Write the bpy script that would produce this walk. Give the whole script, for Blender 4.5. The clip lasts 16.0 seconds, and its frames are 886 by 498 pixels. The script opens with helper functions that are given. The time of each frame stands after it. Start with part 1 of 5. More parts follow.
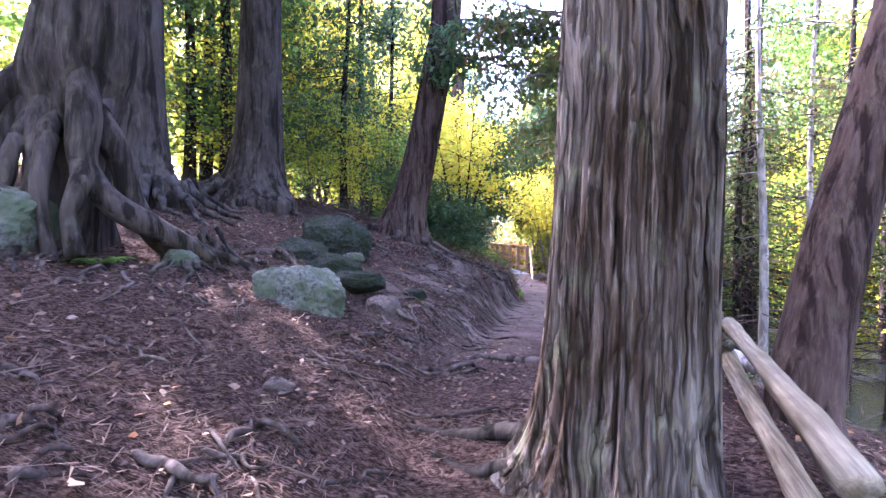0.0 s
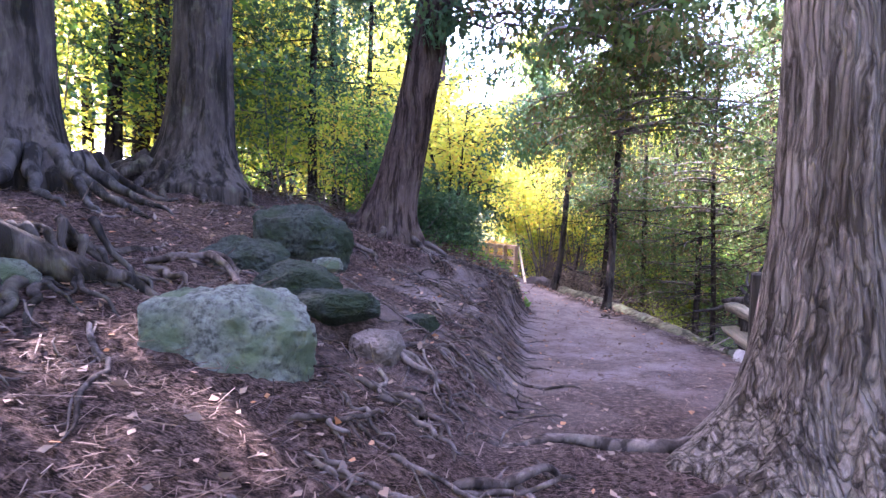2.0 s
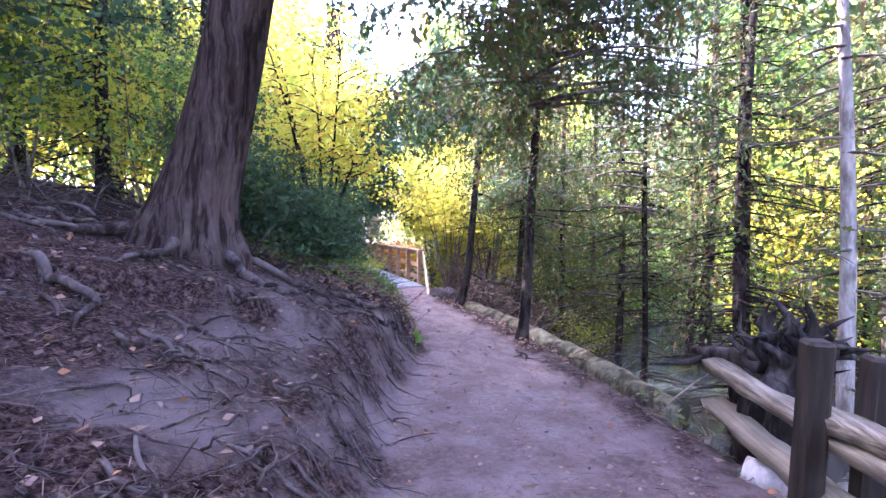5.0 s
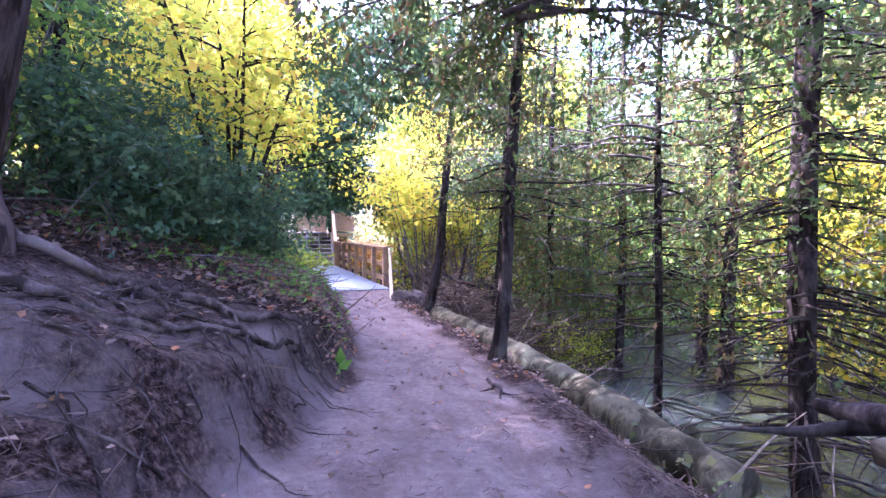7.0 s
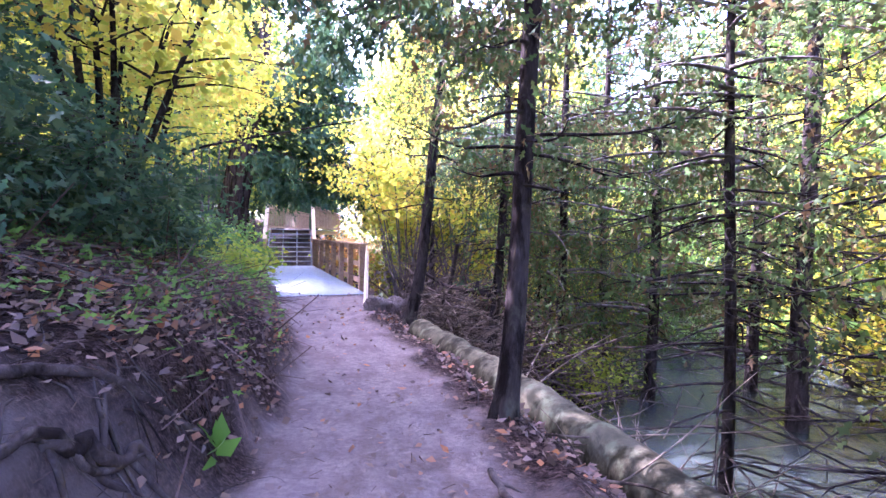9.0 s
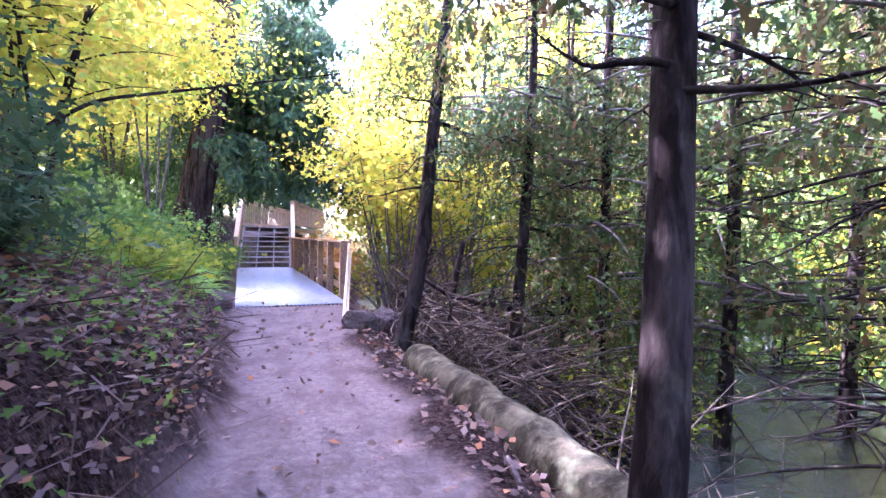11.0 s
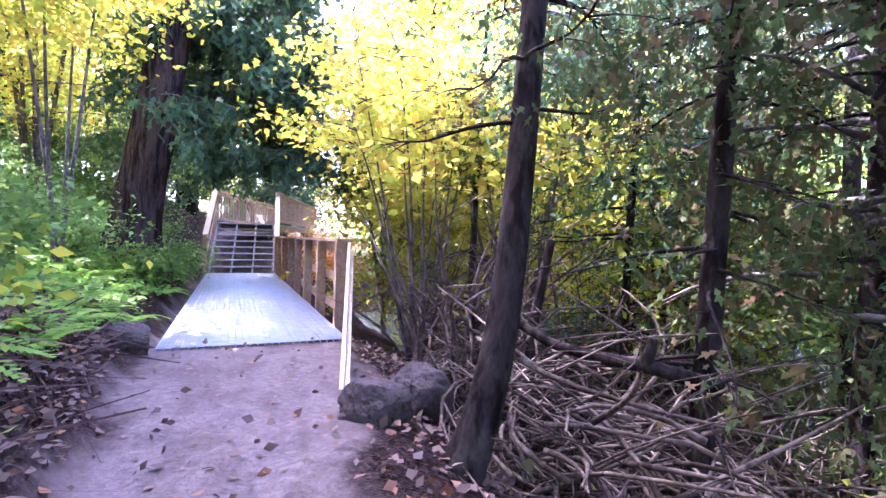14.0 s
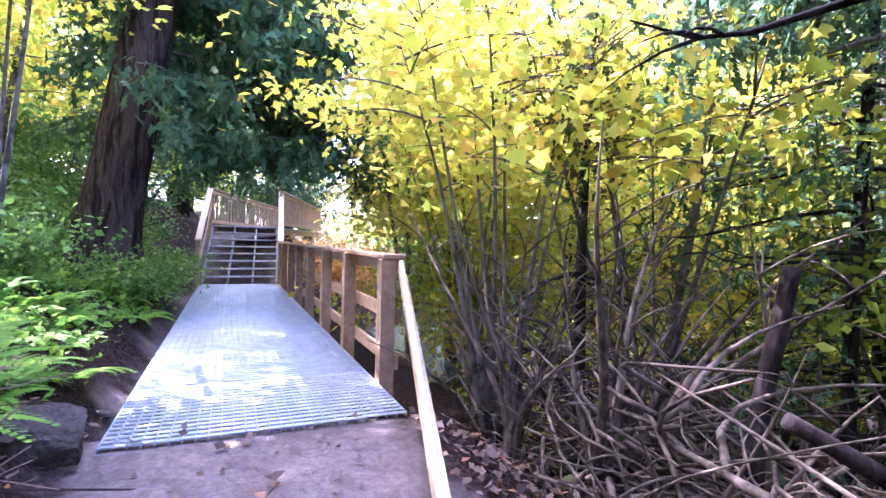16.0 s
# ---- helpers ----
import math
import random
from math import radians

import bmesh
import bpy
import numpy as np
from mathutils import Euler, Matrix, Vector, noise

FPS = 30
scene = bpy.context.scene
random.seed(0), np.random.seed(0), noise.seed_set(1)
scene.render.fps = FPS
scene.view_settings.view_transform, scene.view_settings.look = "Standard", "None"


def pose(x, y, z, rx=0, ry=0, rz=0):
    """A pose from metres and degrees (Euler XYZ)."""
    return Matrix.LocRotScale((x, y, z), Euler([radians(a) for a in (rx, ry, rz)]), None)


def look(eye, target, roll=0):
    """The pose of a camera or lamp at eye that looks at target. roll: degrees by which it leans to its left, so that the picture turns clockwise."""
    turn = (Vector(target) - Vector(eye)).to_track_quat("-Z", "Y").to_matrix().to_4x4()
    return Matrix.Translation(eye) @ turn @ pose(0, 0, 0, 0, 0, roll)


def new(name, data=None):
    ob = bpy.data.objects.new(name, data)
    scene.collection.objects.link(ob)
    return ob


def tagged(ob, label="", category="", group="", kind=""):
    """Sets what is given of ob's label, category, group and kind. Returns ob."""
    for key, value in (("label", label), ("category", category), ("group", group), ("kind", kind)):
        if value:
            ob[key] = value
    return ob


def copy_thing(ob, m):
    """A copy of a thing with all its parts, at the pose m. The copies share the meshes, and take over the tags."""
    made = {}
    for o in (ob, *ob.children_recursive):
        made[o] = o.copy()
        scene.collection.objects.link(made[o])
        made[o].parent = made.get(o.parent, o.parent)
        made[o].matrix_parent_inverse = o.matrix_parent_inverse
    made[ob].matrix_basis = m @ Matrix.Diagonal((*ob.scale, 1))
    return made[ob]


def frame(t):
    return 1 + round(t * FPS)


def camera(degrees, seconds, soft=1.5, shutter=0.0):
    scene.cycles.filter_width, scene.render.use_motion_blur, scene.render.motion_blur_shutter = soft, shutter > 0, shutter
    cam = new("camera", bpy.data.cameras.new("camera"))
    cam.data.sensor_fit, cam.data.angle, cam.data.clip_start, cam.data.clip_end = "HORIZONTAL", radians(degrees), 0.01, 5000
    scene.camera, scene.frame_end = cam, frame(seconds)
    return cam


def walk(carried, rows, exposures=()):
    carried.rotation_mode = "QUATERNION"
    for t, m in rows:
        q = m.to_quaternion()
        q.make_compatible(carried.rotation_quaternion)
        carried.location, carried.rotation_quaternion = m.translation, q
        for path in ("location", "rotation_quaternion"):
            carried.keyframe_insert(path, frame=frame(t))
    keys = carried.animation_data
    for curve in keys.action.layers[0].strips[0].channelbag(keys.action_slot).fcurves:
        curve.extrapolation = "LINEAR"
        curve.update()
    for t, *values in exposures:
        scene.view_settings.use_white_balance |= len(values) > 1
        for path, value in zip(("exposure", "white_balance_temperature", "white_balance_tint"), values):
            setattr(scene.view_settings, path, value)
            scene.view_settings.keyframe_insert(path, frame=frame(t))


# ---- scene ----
# camera: seconds, eye, heading (to the left of +y), climb and lean in degrees
cam = camera(84.3, 16.0)
PATH = [
    (0, -0.003, 0.024, 1.401, -0.23, -1.69, 0.20),
    (0.5, -0.154, 0.554, 1.404, -0.55, -1.76, 0.26),
    (1, -0.255, 1.114, 1.388, -1.03, -1.82, 0.30),
    (1.5, -0.351, 1.626, 1.412, -1.86, -1.85, 0.33),
    (2, -0.433, 2.143, 1.394, -3.75, -1.89, 0.52),
    (2.5, -0.505, 2.671, 1.465, -5.62, -1.94, 0.49),
    (3, -0.461, 3.147, 1.617, -7.53, -2.02, 0.45),
    (3.5, -0.242, 3.624, 1.665, -9.43, -2.04, 0.37),
    (4, 0.007, 4.067, 1.627, -11.15, -2.02, 0.28),
    (4.5, 0.295, 4.469, 1.592, -12.63, -2.11, 0.31),
    (5, 0.639, 4.891, 1.573, -13.40, -2.16, 0.27),
    (7.5, 1.894, 7.567, 1.211, -15.24, -1.60, 0.45),
    (8, 2.120, 8.092, 1.190, -15.44, -1.61, 0.53),
    (8.5, 2.259, 8.627, 1.163, -15.60, -1.53, 0.66),
    (9, 2.394, 9.171, 1.113, -15.73, -1.49, 0.78),
    (11.5, 2.847, 11.893, 0.976, -17.58, -1.29, 1.01),
    (12, 2.930, 12.493, 0.938, -18.05, -1.26, 1.11),
    (12.5, 3.036, 13.099, 0.916, -18.18, -1.22, 1.17),
    (13, 3.087, 13.693, 0.915, -18.06, -1.18, 1.23),
    (13.5, 3.135, 14.268, 0.903, -17.85, -1.11, 1.25),
    (14, 3.081, 14.885, 0.920, -17.70, -1.01, 1.43),
    (14.5, 3.020, 15.467, 0.935, -17.63, -0.96, 1.49),
    (15, 2.918, 16.068, 0.956, -17.56, -0.89, 1.51),
    (15.5, 2.887, 16.593, 0.988, -17.75, -0.86, 1.56),
    (16, 2.866, 17.102, 1.038, -17.96, -0.85, 1.58),
]


def aimed(x, y, z, yaw, pitch, roll):
    a, b = radians(yaw), radians(pitch)
    way = Vector((-math.sin(a) * math.cos(b), math.cos(a) * math.cos(b), math.sin(b)))
    return look((x, y, z), Vector((x, y, z)) + way, roll)


walk(cam, [(r[0], aimed(*r[1:])) for r in PATH], [(0, 4.95, 5700, 40), (2.5, 5.12, 5700, 42), (5, 5.1, 5500, 46), (9, 5.02, 5250, 54), (12, 5.05, 5300, 54), (14, 5.1, 5250, 52), (16, 5.05, 5250, 44)])

# ---- light ----
SUN_AZ, SUN_EL = radians(309), radians(46)   # compass way of the sun: clockwise from +y
world = bpy.data.worlds.new("sky")
scene.world = world
world.use_nodes = True
wn = world.node_tree.nodes
sky = wn.new("ShaderNodeTexSky")
sky.sky_type, sky.sun_disc = "NISHITA", False
sky.sun_elevation, sky.sun_rotation = SUN_EL, SUN_AZ
sky.air_density, sky.dust_density = 1.0, 4.0
world.node_tree.links.new(sky.outputs[0], wn["Background"].inputs[0])
wn["Background"].inputs[1].default_value = 0.115
sun = new("sun", bpy.data.lights.new("sun", "SUN"))
sun.data.energy, sun.data.angle, sun.data.color = 2.7, radians(0.6), (1.0, 0.93, 0.82)
toward = Vector((math.sin(SUN_AZ) * math.cos(SUN_EL), math.cos(SUN_AZ) * math.cos(SUN_EL), math.sin(SUN_EL)))
sun.matrix_world = look(toward * 60, (0, 0, 0))


# ---- materials ----
class Nodes:
    """A small helper that wires a procedural material."""

    def __init__(self, name):
        self.mat = bpy.data.materials.new(name)
        self.mat.use_nodes = True
        self.t = self.mat.node_tree
        self.bsdf = self.t.nodes["Principled BSDF"]
        self.out = self.t.nodes["Material Output"]

    def add(self, kind, **put):
        n = self.t.nodes.new(kind)
        for k, v in put.items():
            n.inputs[k].default_value = v
        return n

    def link(self, a, b):
        self.t.links.new(a, b)

    def coords(self, scale, source="Object"):
        c = self.t.nodes.new("ShaderNodeTexCoord")
        m = self.add("ShaderNodeMapping", Scale=scale)
        self.link(c.outputs[source], m.inputs[0])
        return m.outputs[0]

    def noise(self, vec, scale, detail=5.0, rough=0.6):
        n = self.add("ShaderNodeTexNoise", Scale=scale, Detail=detail, Roughness=rough)
        self.link(vec, n.inputs["Vector"])
        return n.outputs["Fac"]

    def ramp(self, fac, *stops):
        r = self.t.nodes.new("ShaderNodeValToRGB")
        e = r.color_ramp.elements
        while len(e) < len(stops):
            e.new(0.5)
        for k, (at, col) in zip(e, stops):
            k.position, k.color = at, (*col, 1)
        self.link(fac, r.inputs[0])
        return r.outputs[0]

    def mix(self, fac, a, b, mode="MIX"):
        m = self.t.nodes.new("ShaderNodeMix")
        m.data_type, m.blend_type = "RGBA", mode
        for sock, val in ((m.inputs[0], fac), (m.inputs[6], a), (m.inputs[7], b)):
            if isinstance(val, (int, float)):
                sock.default_value = val
            elif isinstance(val, tuple):
                sock.default_value = (*val, 1)
            else:
                self.link(val, sock)
        return m.outputs[2]

    def bump(self, height, strength, distance=0.02):
        b = self.add("ShaderNodeBump", Strength=strength, Distance=distance)
        self.link(height, b.inputs["Height"])
        self.link(b.outputs[0], self.bsdf.inputs["Normal"])

    def done(self, colour, rough=0.9, metal=0.0, spec=0.3):
        if isinstance(colour, tuple):
            self.bsdf.inputs["Base Color"].default_value = (*colour, 1)
        else:
            self.link(colour, self.bsdf.inputs["Base Color"])
        self.bsdf.inputs["Roughness"].default_value = rough
        self.bsdf.inputs["Metallic"].default_value = metal
        self.bsdf.inputs["Specular IOR Level"].default_value = spec
        return self.mat


def bark(name, dark, mid, light, lichen=0.0, stretch=0.07, scale=26.0, depth=0.03, plated=0.0):
    n = Nodes(name)
    sway = n.t.nodes.new("ShaderNodeTexNoise")
    sway.inputs["Scale"].default_value, sway.inputs["Detail"].default_value = 2.2, 3
    n.link(n.coords((1, 1, 0.6)), sway.inputs["Vector"])
    push = n.t.nodes.new("ShaderNodeVectorMath")
    push.operation = "MULTIPLY_ADD"
    push.inputs[1].default_value = (0.22, 0.22, 0.02)
    n.link(sway.outputs["Color"], push.inputs[0])
    n.link(n.coords((1, 1, stretch)), push.inputs[2])
    v = push.outputs[0]
    fib = n.noise(v, scale, 7, 0.65)
    big = n.noise(n.coords((1, 1, 0.5)), 1.7, 4)
    col = n.ramp(fib, (0.30, dark), (0.52, mid), (0.72, light))
    col = n.mix(n.ramp(big, (0.40, (0, 0, 0)), (0.62, (1, 1, 1))), n.mix(0.25, col, mid), n.mix(0.55, col, light))
    if lichen:
        sp = n.ramp(n.noise(n.coords((1, 1, 0.7)), 5.0, 6), (0.56, (0, 0, 0)), (0.66, (lichen, lichen, lichen)))
        col = n.mix(sp, col, (0.17, 0.19, 0.12))
    strips = n.noise(v, scale * 0.33, 5, 0.6)
    col = n.mix(n.ramp(strips, (0.40, (0.85, 0.85, 0.85)), (0.52, (0, 0, 0))), col, dark)
    if not plated:
        n.bump(n.mix(0.55, fib, strips), 1.0, depth * 1.6)
        return n.done(col, 0.95, 0, 0.05)
    rag = n.t.nodes.new("ShaderNodeTexNoise")
    rag.inputs["Scale"].default_value, rag.inputs["Detail"].default_value = 14, 4
    n.link(n.coords((1, 1, 0.25)), rag.inputs["Vector"])
    fray = n.t.nodes.new("ShaderNodeVectorMath")
    fray.operation = "MULTIPLY_ADD"
    fray.inputs[1].default_value = (0.06, 0.06, 0.02)
    n.link(rag.outputs["Color"], fray.inputs[0])
    n.link(v, fray.inputs[2])
    v = fray.outputs[0]
    plates = n.add("ShaderNodeTexVoronoi", Scale=scale * 0.42)
    plates.feature = "DISTANCE_TO_EDGE"
    n.link(v, plates.inputs["Vector"])
    crack = n.ramp(plates.outputs["Distance"], (0.0, (plated, plated, plated)), (0.04, (plated * 0.5, plated * 0.5, plated * 0.5)), (0.12, (0, 0, 0)))
    col = n.mix(crack, col, tuple(0.6 * k for k in dark))
    high = n.mix(0.5, n.mix(0.5, fib, strips), n.ramp(plates.outputs["Distance"], (0.0, (0, 0, 0)), (0.22, (1, 1, 1))))
    n.bump(high, 1.0, depth * 1.6)
    return n.done(col, 0.95, 0, 0.05)


def leaf(name, tones, through_light=0.45, rough=0.55):
    n = Nodes(name)
    g = n.t.nodes.new("ShaderNodeNewGeometry")
    col = n.ramp(g.outputs["Random Per Island"], *[(i / max(1, len(tones) - 1), c) for i, c in enumerate(tones)])
    n.done(col, rough, 0, 0.14)
    tr = n.t.nodes.new("ShaderNodeBsdfTranslucent")
    n.link(col, tr.inputs[0])
    m = n.t.nodes.new("ShaderNodeMixShader")
    m.inputs[0].default_value = through_light
    n.link(n.bsdf.outputs[0], m.inputs[1])
    n.link(tr.outputs[0], m.inputs[2])
    n.link(m.outputs[0], n.out.inputs[0])
    return n.mat


def soil_material():
    n = Nodes("forest_soil")
    p = n.coords((1, 1, 1))
    a = n.noise(p, 1.3, 6)
    b = n.noise(p, 22, 8, 0.7)
    c = n.noise(n.coords((1, 3.5, 1)), 38, 5, 0.7)
    # near-black lows put the shade of small hollows into the duff colour
    duff = n.ramp(b, (0.40, (0.005, 0.003, 0.003)), (0.5, (0.040, 0.025, 0.022)), (0.66, (0.17, 0.115, 0.10)))
    needles = n.ramp(c, (0.48, (0.012, 0.008, 0.007)), (0.64, (0.18, 0.12, 0.105)))
    duff = n.mix(n.ramp(a, (0.4, (0.2, 0.2, 0.2)), (0.65, (0.75, 0.75, 0.75))), duff, needles)
    packed = n.ramp(n.noise(p, 17, 9, 0.75), (0.30, (0.12, 0.092, 0.086)), (0.52, (0.18, 0.143, 0.135)), (0.74, (0.25, 0.20, 0.188)))
    scuff = n.noise(n.coords((1, 0.55, 1)), 4.2, 6, 0.65)
    packed = n.mix(n.ramp(scuff, (0.40, (0.55, 0.55, 0.55)), (0.58, (0, 0, 0))), packed, (0.085, 0.062, 0.055))
    grey = n.mix(n.ramp(a, (0.45, (0, 0, 0)), (0.6, (1, 1, 1))), duff, (0.155, 0.125, 0.12))
    at = n.t.nodes.new("ShaderNodeAttribute")
    at.attribute_name = "surface"
    sep = n.t.nodes.new("ShaderNodeSeparateColor")
    n.link(at.outputs["Color"], sep.inputs[0])
    col = n.mix(sep.outputs[1], duff, grey)
    col = n.mix(sep.outputs[0], col, packed)
    green = n.ramp(b, (0.3, (0.02, 0.03, 0.012)), (0.7, (0.07, 0.085, 0.03)))
    col = n.mix(sep.outputs[2], col, green)
    tread = n.ramp(n.noise(p, 34, 6, 0.6), (0.2, (0.40, 0.40, 0.40)), (0.8, (0.60, 0.60, 0.60)))
    n.bump(n.mix(sep.outputs[0], n.mix(0.5, b, c), tread), 1.0, 0.06)
    return n.done(col, 0.97, 0, 0.03)


def rock_material(name, base, moss):
    n = Nodes(name)
    p = n.coords((1, 1, 1))
    a, b = n.noise(p, 3.0, 8, 0.65), n.noise(p, 24, 8, 0.7)
    col = n.ramp(b, (0.34, tuple(0.22 * k for k in base)), (0.55, base), (0.8, tuple(min(0.6, 1.5 * k) for k in base)))
    col = n.mix(n.ramp(a, (0.45, (0, 0, 0)), (0.6, (0.85, 0.85, 0.85))), col, moss)
    n.bump(n.mix(0.4, n.noise(p, 9, 10, 0.75), b), 1.0, 0.09)
    return n.done(col, 0.93, 0, 0.07)


def timber(name, dark, mid, light, along=(1, 1, 1), rough=0.75, turn=0.0):
    n = Nodes(name)
    v = n.coords(along)
    if turn:
        spin = n.add("ShaderNodeMapping", Rotation=(0, 0, radians(turn)))
        stretch = n.add("ShaderNodeMapping", Scale=along)
        n.link(n.coords((1, 1, 1)), spin.inputs[0])
        n.link(spin.outputs[0], stretch.inputs[0])
        v = stretch.outputs[0]
    g, b = n.noise(v, 14, 6, 0.6), n.noise(n.coords((1, 1, 1)), 2.5, 4)
    col = n.ramp(g, (0.32, dark), (0.5, mid), (0.7, light))
    col = n.mix(n.ramp(b, (0.4, (0, 0, 0)), (0.7, (0.6, 0.6, 0.6))), col, dark)
    oi = n.t.nodes.new("ShaderNodeObjectInfo")
    col = n.mix(n.ramp(oi.outputs["Random"], (0, (0, 0, 0)), (1, (0.35, 0.35, 0.35))), col, light)
    n.bump(g, 0.4, 0.006)
    return n.done(col, rough, 0, 0.12)


SOIL = soil_material()
BARK_CEDAR = bark("cedar_bark", (0.009, 0.006, 0.004), (0.066, 0.046, 0.036), (0.225, 0.203, 0.188), 0.45, 0.035, 34, 0.05, 0.6)
BARK_RIBBED = bark("ribbed_cedar_bark", (0.02, 0.015, 0.012), (0.10, 0.079, 0.068), (0.21, 0.18, 0.162), 0.0, 0.025, 60, 0.03, 0.5)
BARK_ROOTED = bark("smooth_old_cedar_bark", (0.007, 0.006, 0.005), (0.031, 0.025, 0.023), (0.081, 0.068, 0.062), 0.15, 0.1, 20, 0.03)
BARK_RED = bark("reddish_cedar_bark", (0.010, 0.006, 0.006), (0.045, 0.031, 0.028), (0.108, 0.079, 0.072), 0.1, 0.05, 34, 0.03)
BARK_DARK = bark("dark_conifer_bark", (0.006, 0.004, 0.004), (0.022, 0.017, 0.016), (0.059, 0.049, 0.047), 0.2, 0.3, 30, 0.012)
BARK_PALE = bark("pale_log_and_lit_trunk", (0.10, 0.09, 0.09), (0.26, 0.24, 0.24), (0.45, 0.43, 0.43), 0.2, 0.3, 20, 0.01)
TWIG = bark("dead_twig_bark", (0.038, 0.032, 0.028), (0.105, 0.090, 0.083), (0.210, 0.188, 0.176), 0.1, 0.6, 20, 0.006)
ROOT = bark("exposed_root_bark", (0.010, 0.007, 0.006), (0.043, 0.032, 0.030), (0.137, 0.112, 0.104), 0.1, 0.6, 18, 0.015)
BRUSH = bark("dead_brush_bark", (0.022, 0.016, 0.013), (0.095, 0.073, 0.058), (0.22, 0.178, 0.146), 0.1, 0.6, 20, 0.006)
LOG = bark("mossy_log_bark", (0.019, 0.017, 0.011), (0.064, 0.058, 0.038), (0.150, 0.139, 0.094), 0.6, 0.5, 14, 0.02)
CHAR = bark("weathered_black_stump", (0.005, 0.004, 0.004), (0.021, 0.018, 0.017), (0.090, 0.081, 0.078), 0.0, 0.2, 16, 0.02)
YELLOW = leaf("yellow_maple_leaf", [(0.50, 0.45, 0.04), (0.56, 0.53, 0.05), (0.36, 0.45, 0.05), (0.48, 0.51, 0.07), (0.56, 0.36, 0.06), (0.40, 0.49, 0.06), (0.60, 0.42, 0.06)], 0.62)
LIME = leaf("lime_leaf", [(0.20, 0.30, 0.035), (0.34, 0.39, 0.045), (0.15, 0.25, 0.035), (0.42, 0.41, 0.045)], 0.6)
ORANGE = leaf("orange_autumn_leaf", [(0.60, 0.26, 0.07), (0.62, 0.38, 0.08), (0.52, 0.18, 0.07)], 0.6)
GREEN = leaf("green_leaf", [(0.10, 0.20, 0.04), (0.15, 0.28, 0.055), (0.07, 0.15, 0.035), (0.22, 0.33, 0.06)], 0.4)
CEDAR = leaf("cedar_spray", [(0.03, 0.075, 0.038), (0.05, 0.11, 0.052), (0.075, 0.15, 0.07), (0.085, 0.13, 0.05), (0.042, 0.10, 0.062)], 0.35)
CEDAR_BROWN = leaf("browning_cedar_spray", [(0.055, 0.10, 0.03), (0.14, 0.085, 0.04), (0.07, 0.13, 0.035), (0.05, 0.085, 0.03), (0.10, 0.135, 0.035)], 0.4)
NEEDLE = leaf("sparse_needles", [(0.06, 0.09, 0.03), (0.10, 0.12, 0.04), (0.13, 0.13, 0.05), (0.05, 0.07, 0.03)], 0.35)
FERN = leaf("fern_frond", [(0.14, 0.30, 0.04), (0.20, 0.38, 0.05), (0.10, 0.22, 0.04), (0.28, 0.42, 0.06)], 0.4)
LITTER = leaf("fallen_leaf", [(0.12, 0.08, 0.06), (0.21, 0.145, 0.11), (0.08, 0.055, 0.045), (0.18, 0.135, 0.12), (0.28, 0.12, 0.05)], 0.1, 0.8)
DUFF = leaf("needle_litter", [(0.06, 0.038, 0.03), (0.10, 0.066, 0.055), (0.035, 0.023, 0.02), (0.17, 0.12, 0.10)], 0.05, 0.85)
ROCK = rock_material("mossy_boulder", (0.040, 0.046, 0.040), (0.020, 0.030, 0.017))
ROCK_PALE = rock_material("pale_boulder", (0.15, 0.16, 0.145), (0.065, 0.09, 0.05))
ROCK_BROWN = rock_material("brown_block_stone", (0.15, 0.12, 0.115), (0.10, 0.085, 0.075))
RAIL_WOOD = timber("weathered_fence_rail", (0.022, 0.018, 0.012), (0.12, 0.10, 0.072), (0.27, 0.235, 0.18), (2.6, 0.12, 2.6), turn=22.5)
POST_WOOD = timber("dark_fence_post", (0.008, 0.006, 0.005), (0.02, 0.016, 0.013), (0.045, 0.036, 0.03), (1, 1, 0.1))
DECK_WOOD = timber("brown_treated_timber", (0.20, 0.12, 0.075), (0.33, 0.21, 0.135), (0.45, 0.31, 0.21), (1, 1, 1))
# sunlight on the brace and stair handrails is put into this pale colour
PALE_WOOD = timber("pale_sunlit_timber", (0.46, 0.35, 0.23), (0.60, 0.47, 0.33), (0.70, 0.58, 0.43), (1, 1, 0.1))
STEP_WOOD = timber("grey_step_timber", (0.16, 0.15, 0.16), (0.28, 0.27, 0.28), (0.40, 0.39, 0.40))


def grating_material():
    n = Nodes("galvanised_grating")
    b = n.noise(n.coords((1, 1, 1)), 6, 6)
    # pale blue diffuse base: the sky's reflection on the metal put into the colour
    col = n.ramp(b, (0.3, (0.34, 0.38, 0.46)), (0.7, (0.50, 0.54, 0.62)))
    return n.done(col, 0.62, 0.2, 0.5)


def water_material():
    n = Nodes("stream_water")
    n.bump(n.noise(n.coords((1, 1, 1)), 7, 5), 0.7, 0.04)
    return n.done((0.03, 0.04, 0.04), 0.06, 0, 0.5)


GRATING, WATER = grating_material(), water_material()


# ---- building helpers ----
def part(name, bm, material, parent=None, label="", smooth=True):
    me = bpy.data.meshes.new(name)
    bm.to_mesh(me)
    bm.free()
    me.materials.append(material)
    if smooth:
        me.polygons.foreach_set("use_smooth", [True] * len(me.polygons))
    ob = new(name, me)
    ob.parent = parent
    if label:
        ob["label"] = label
    return ob


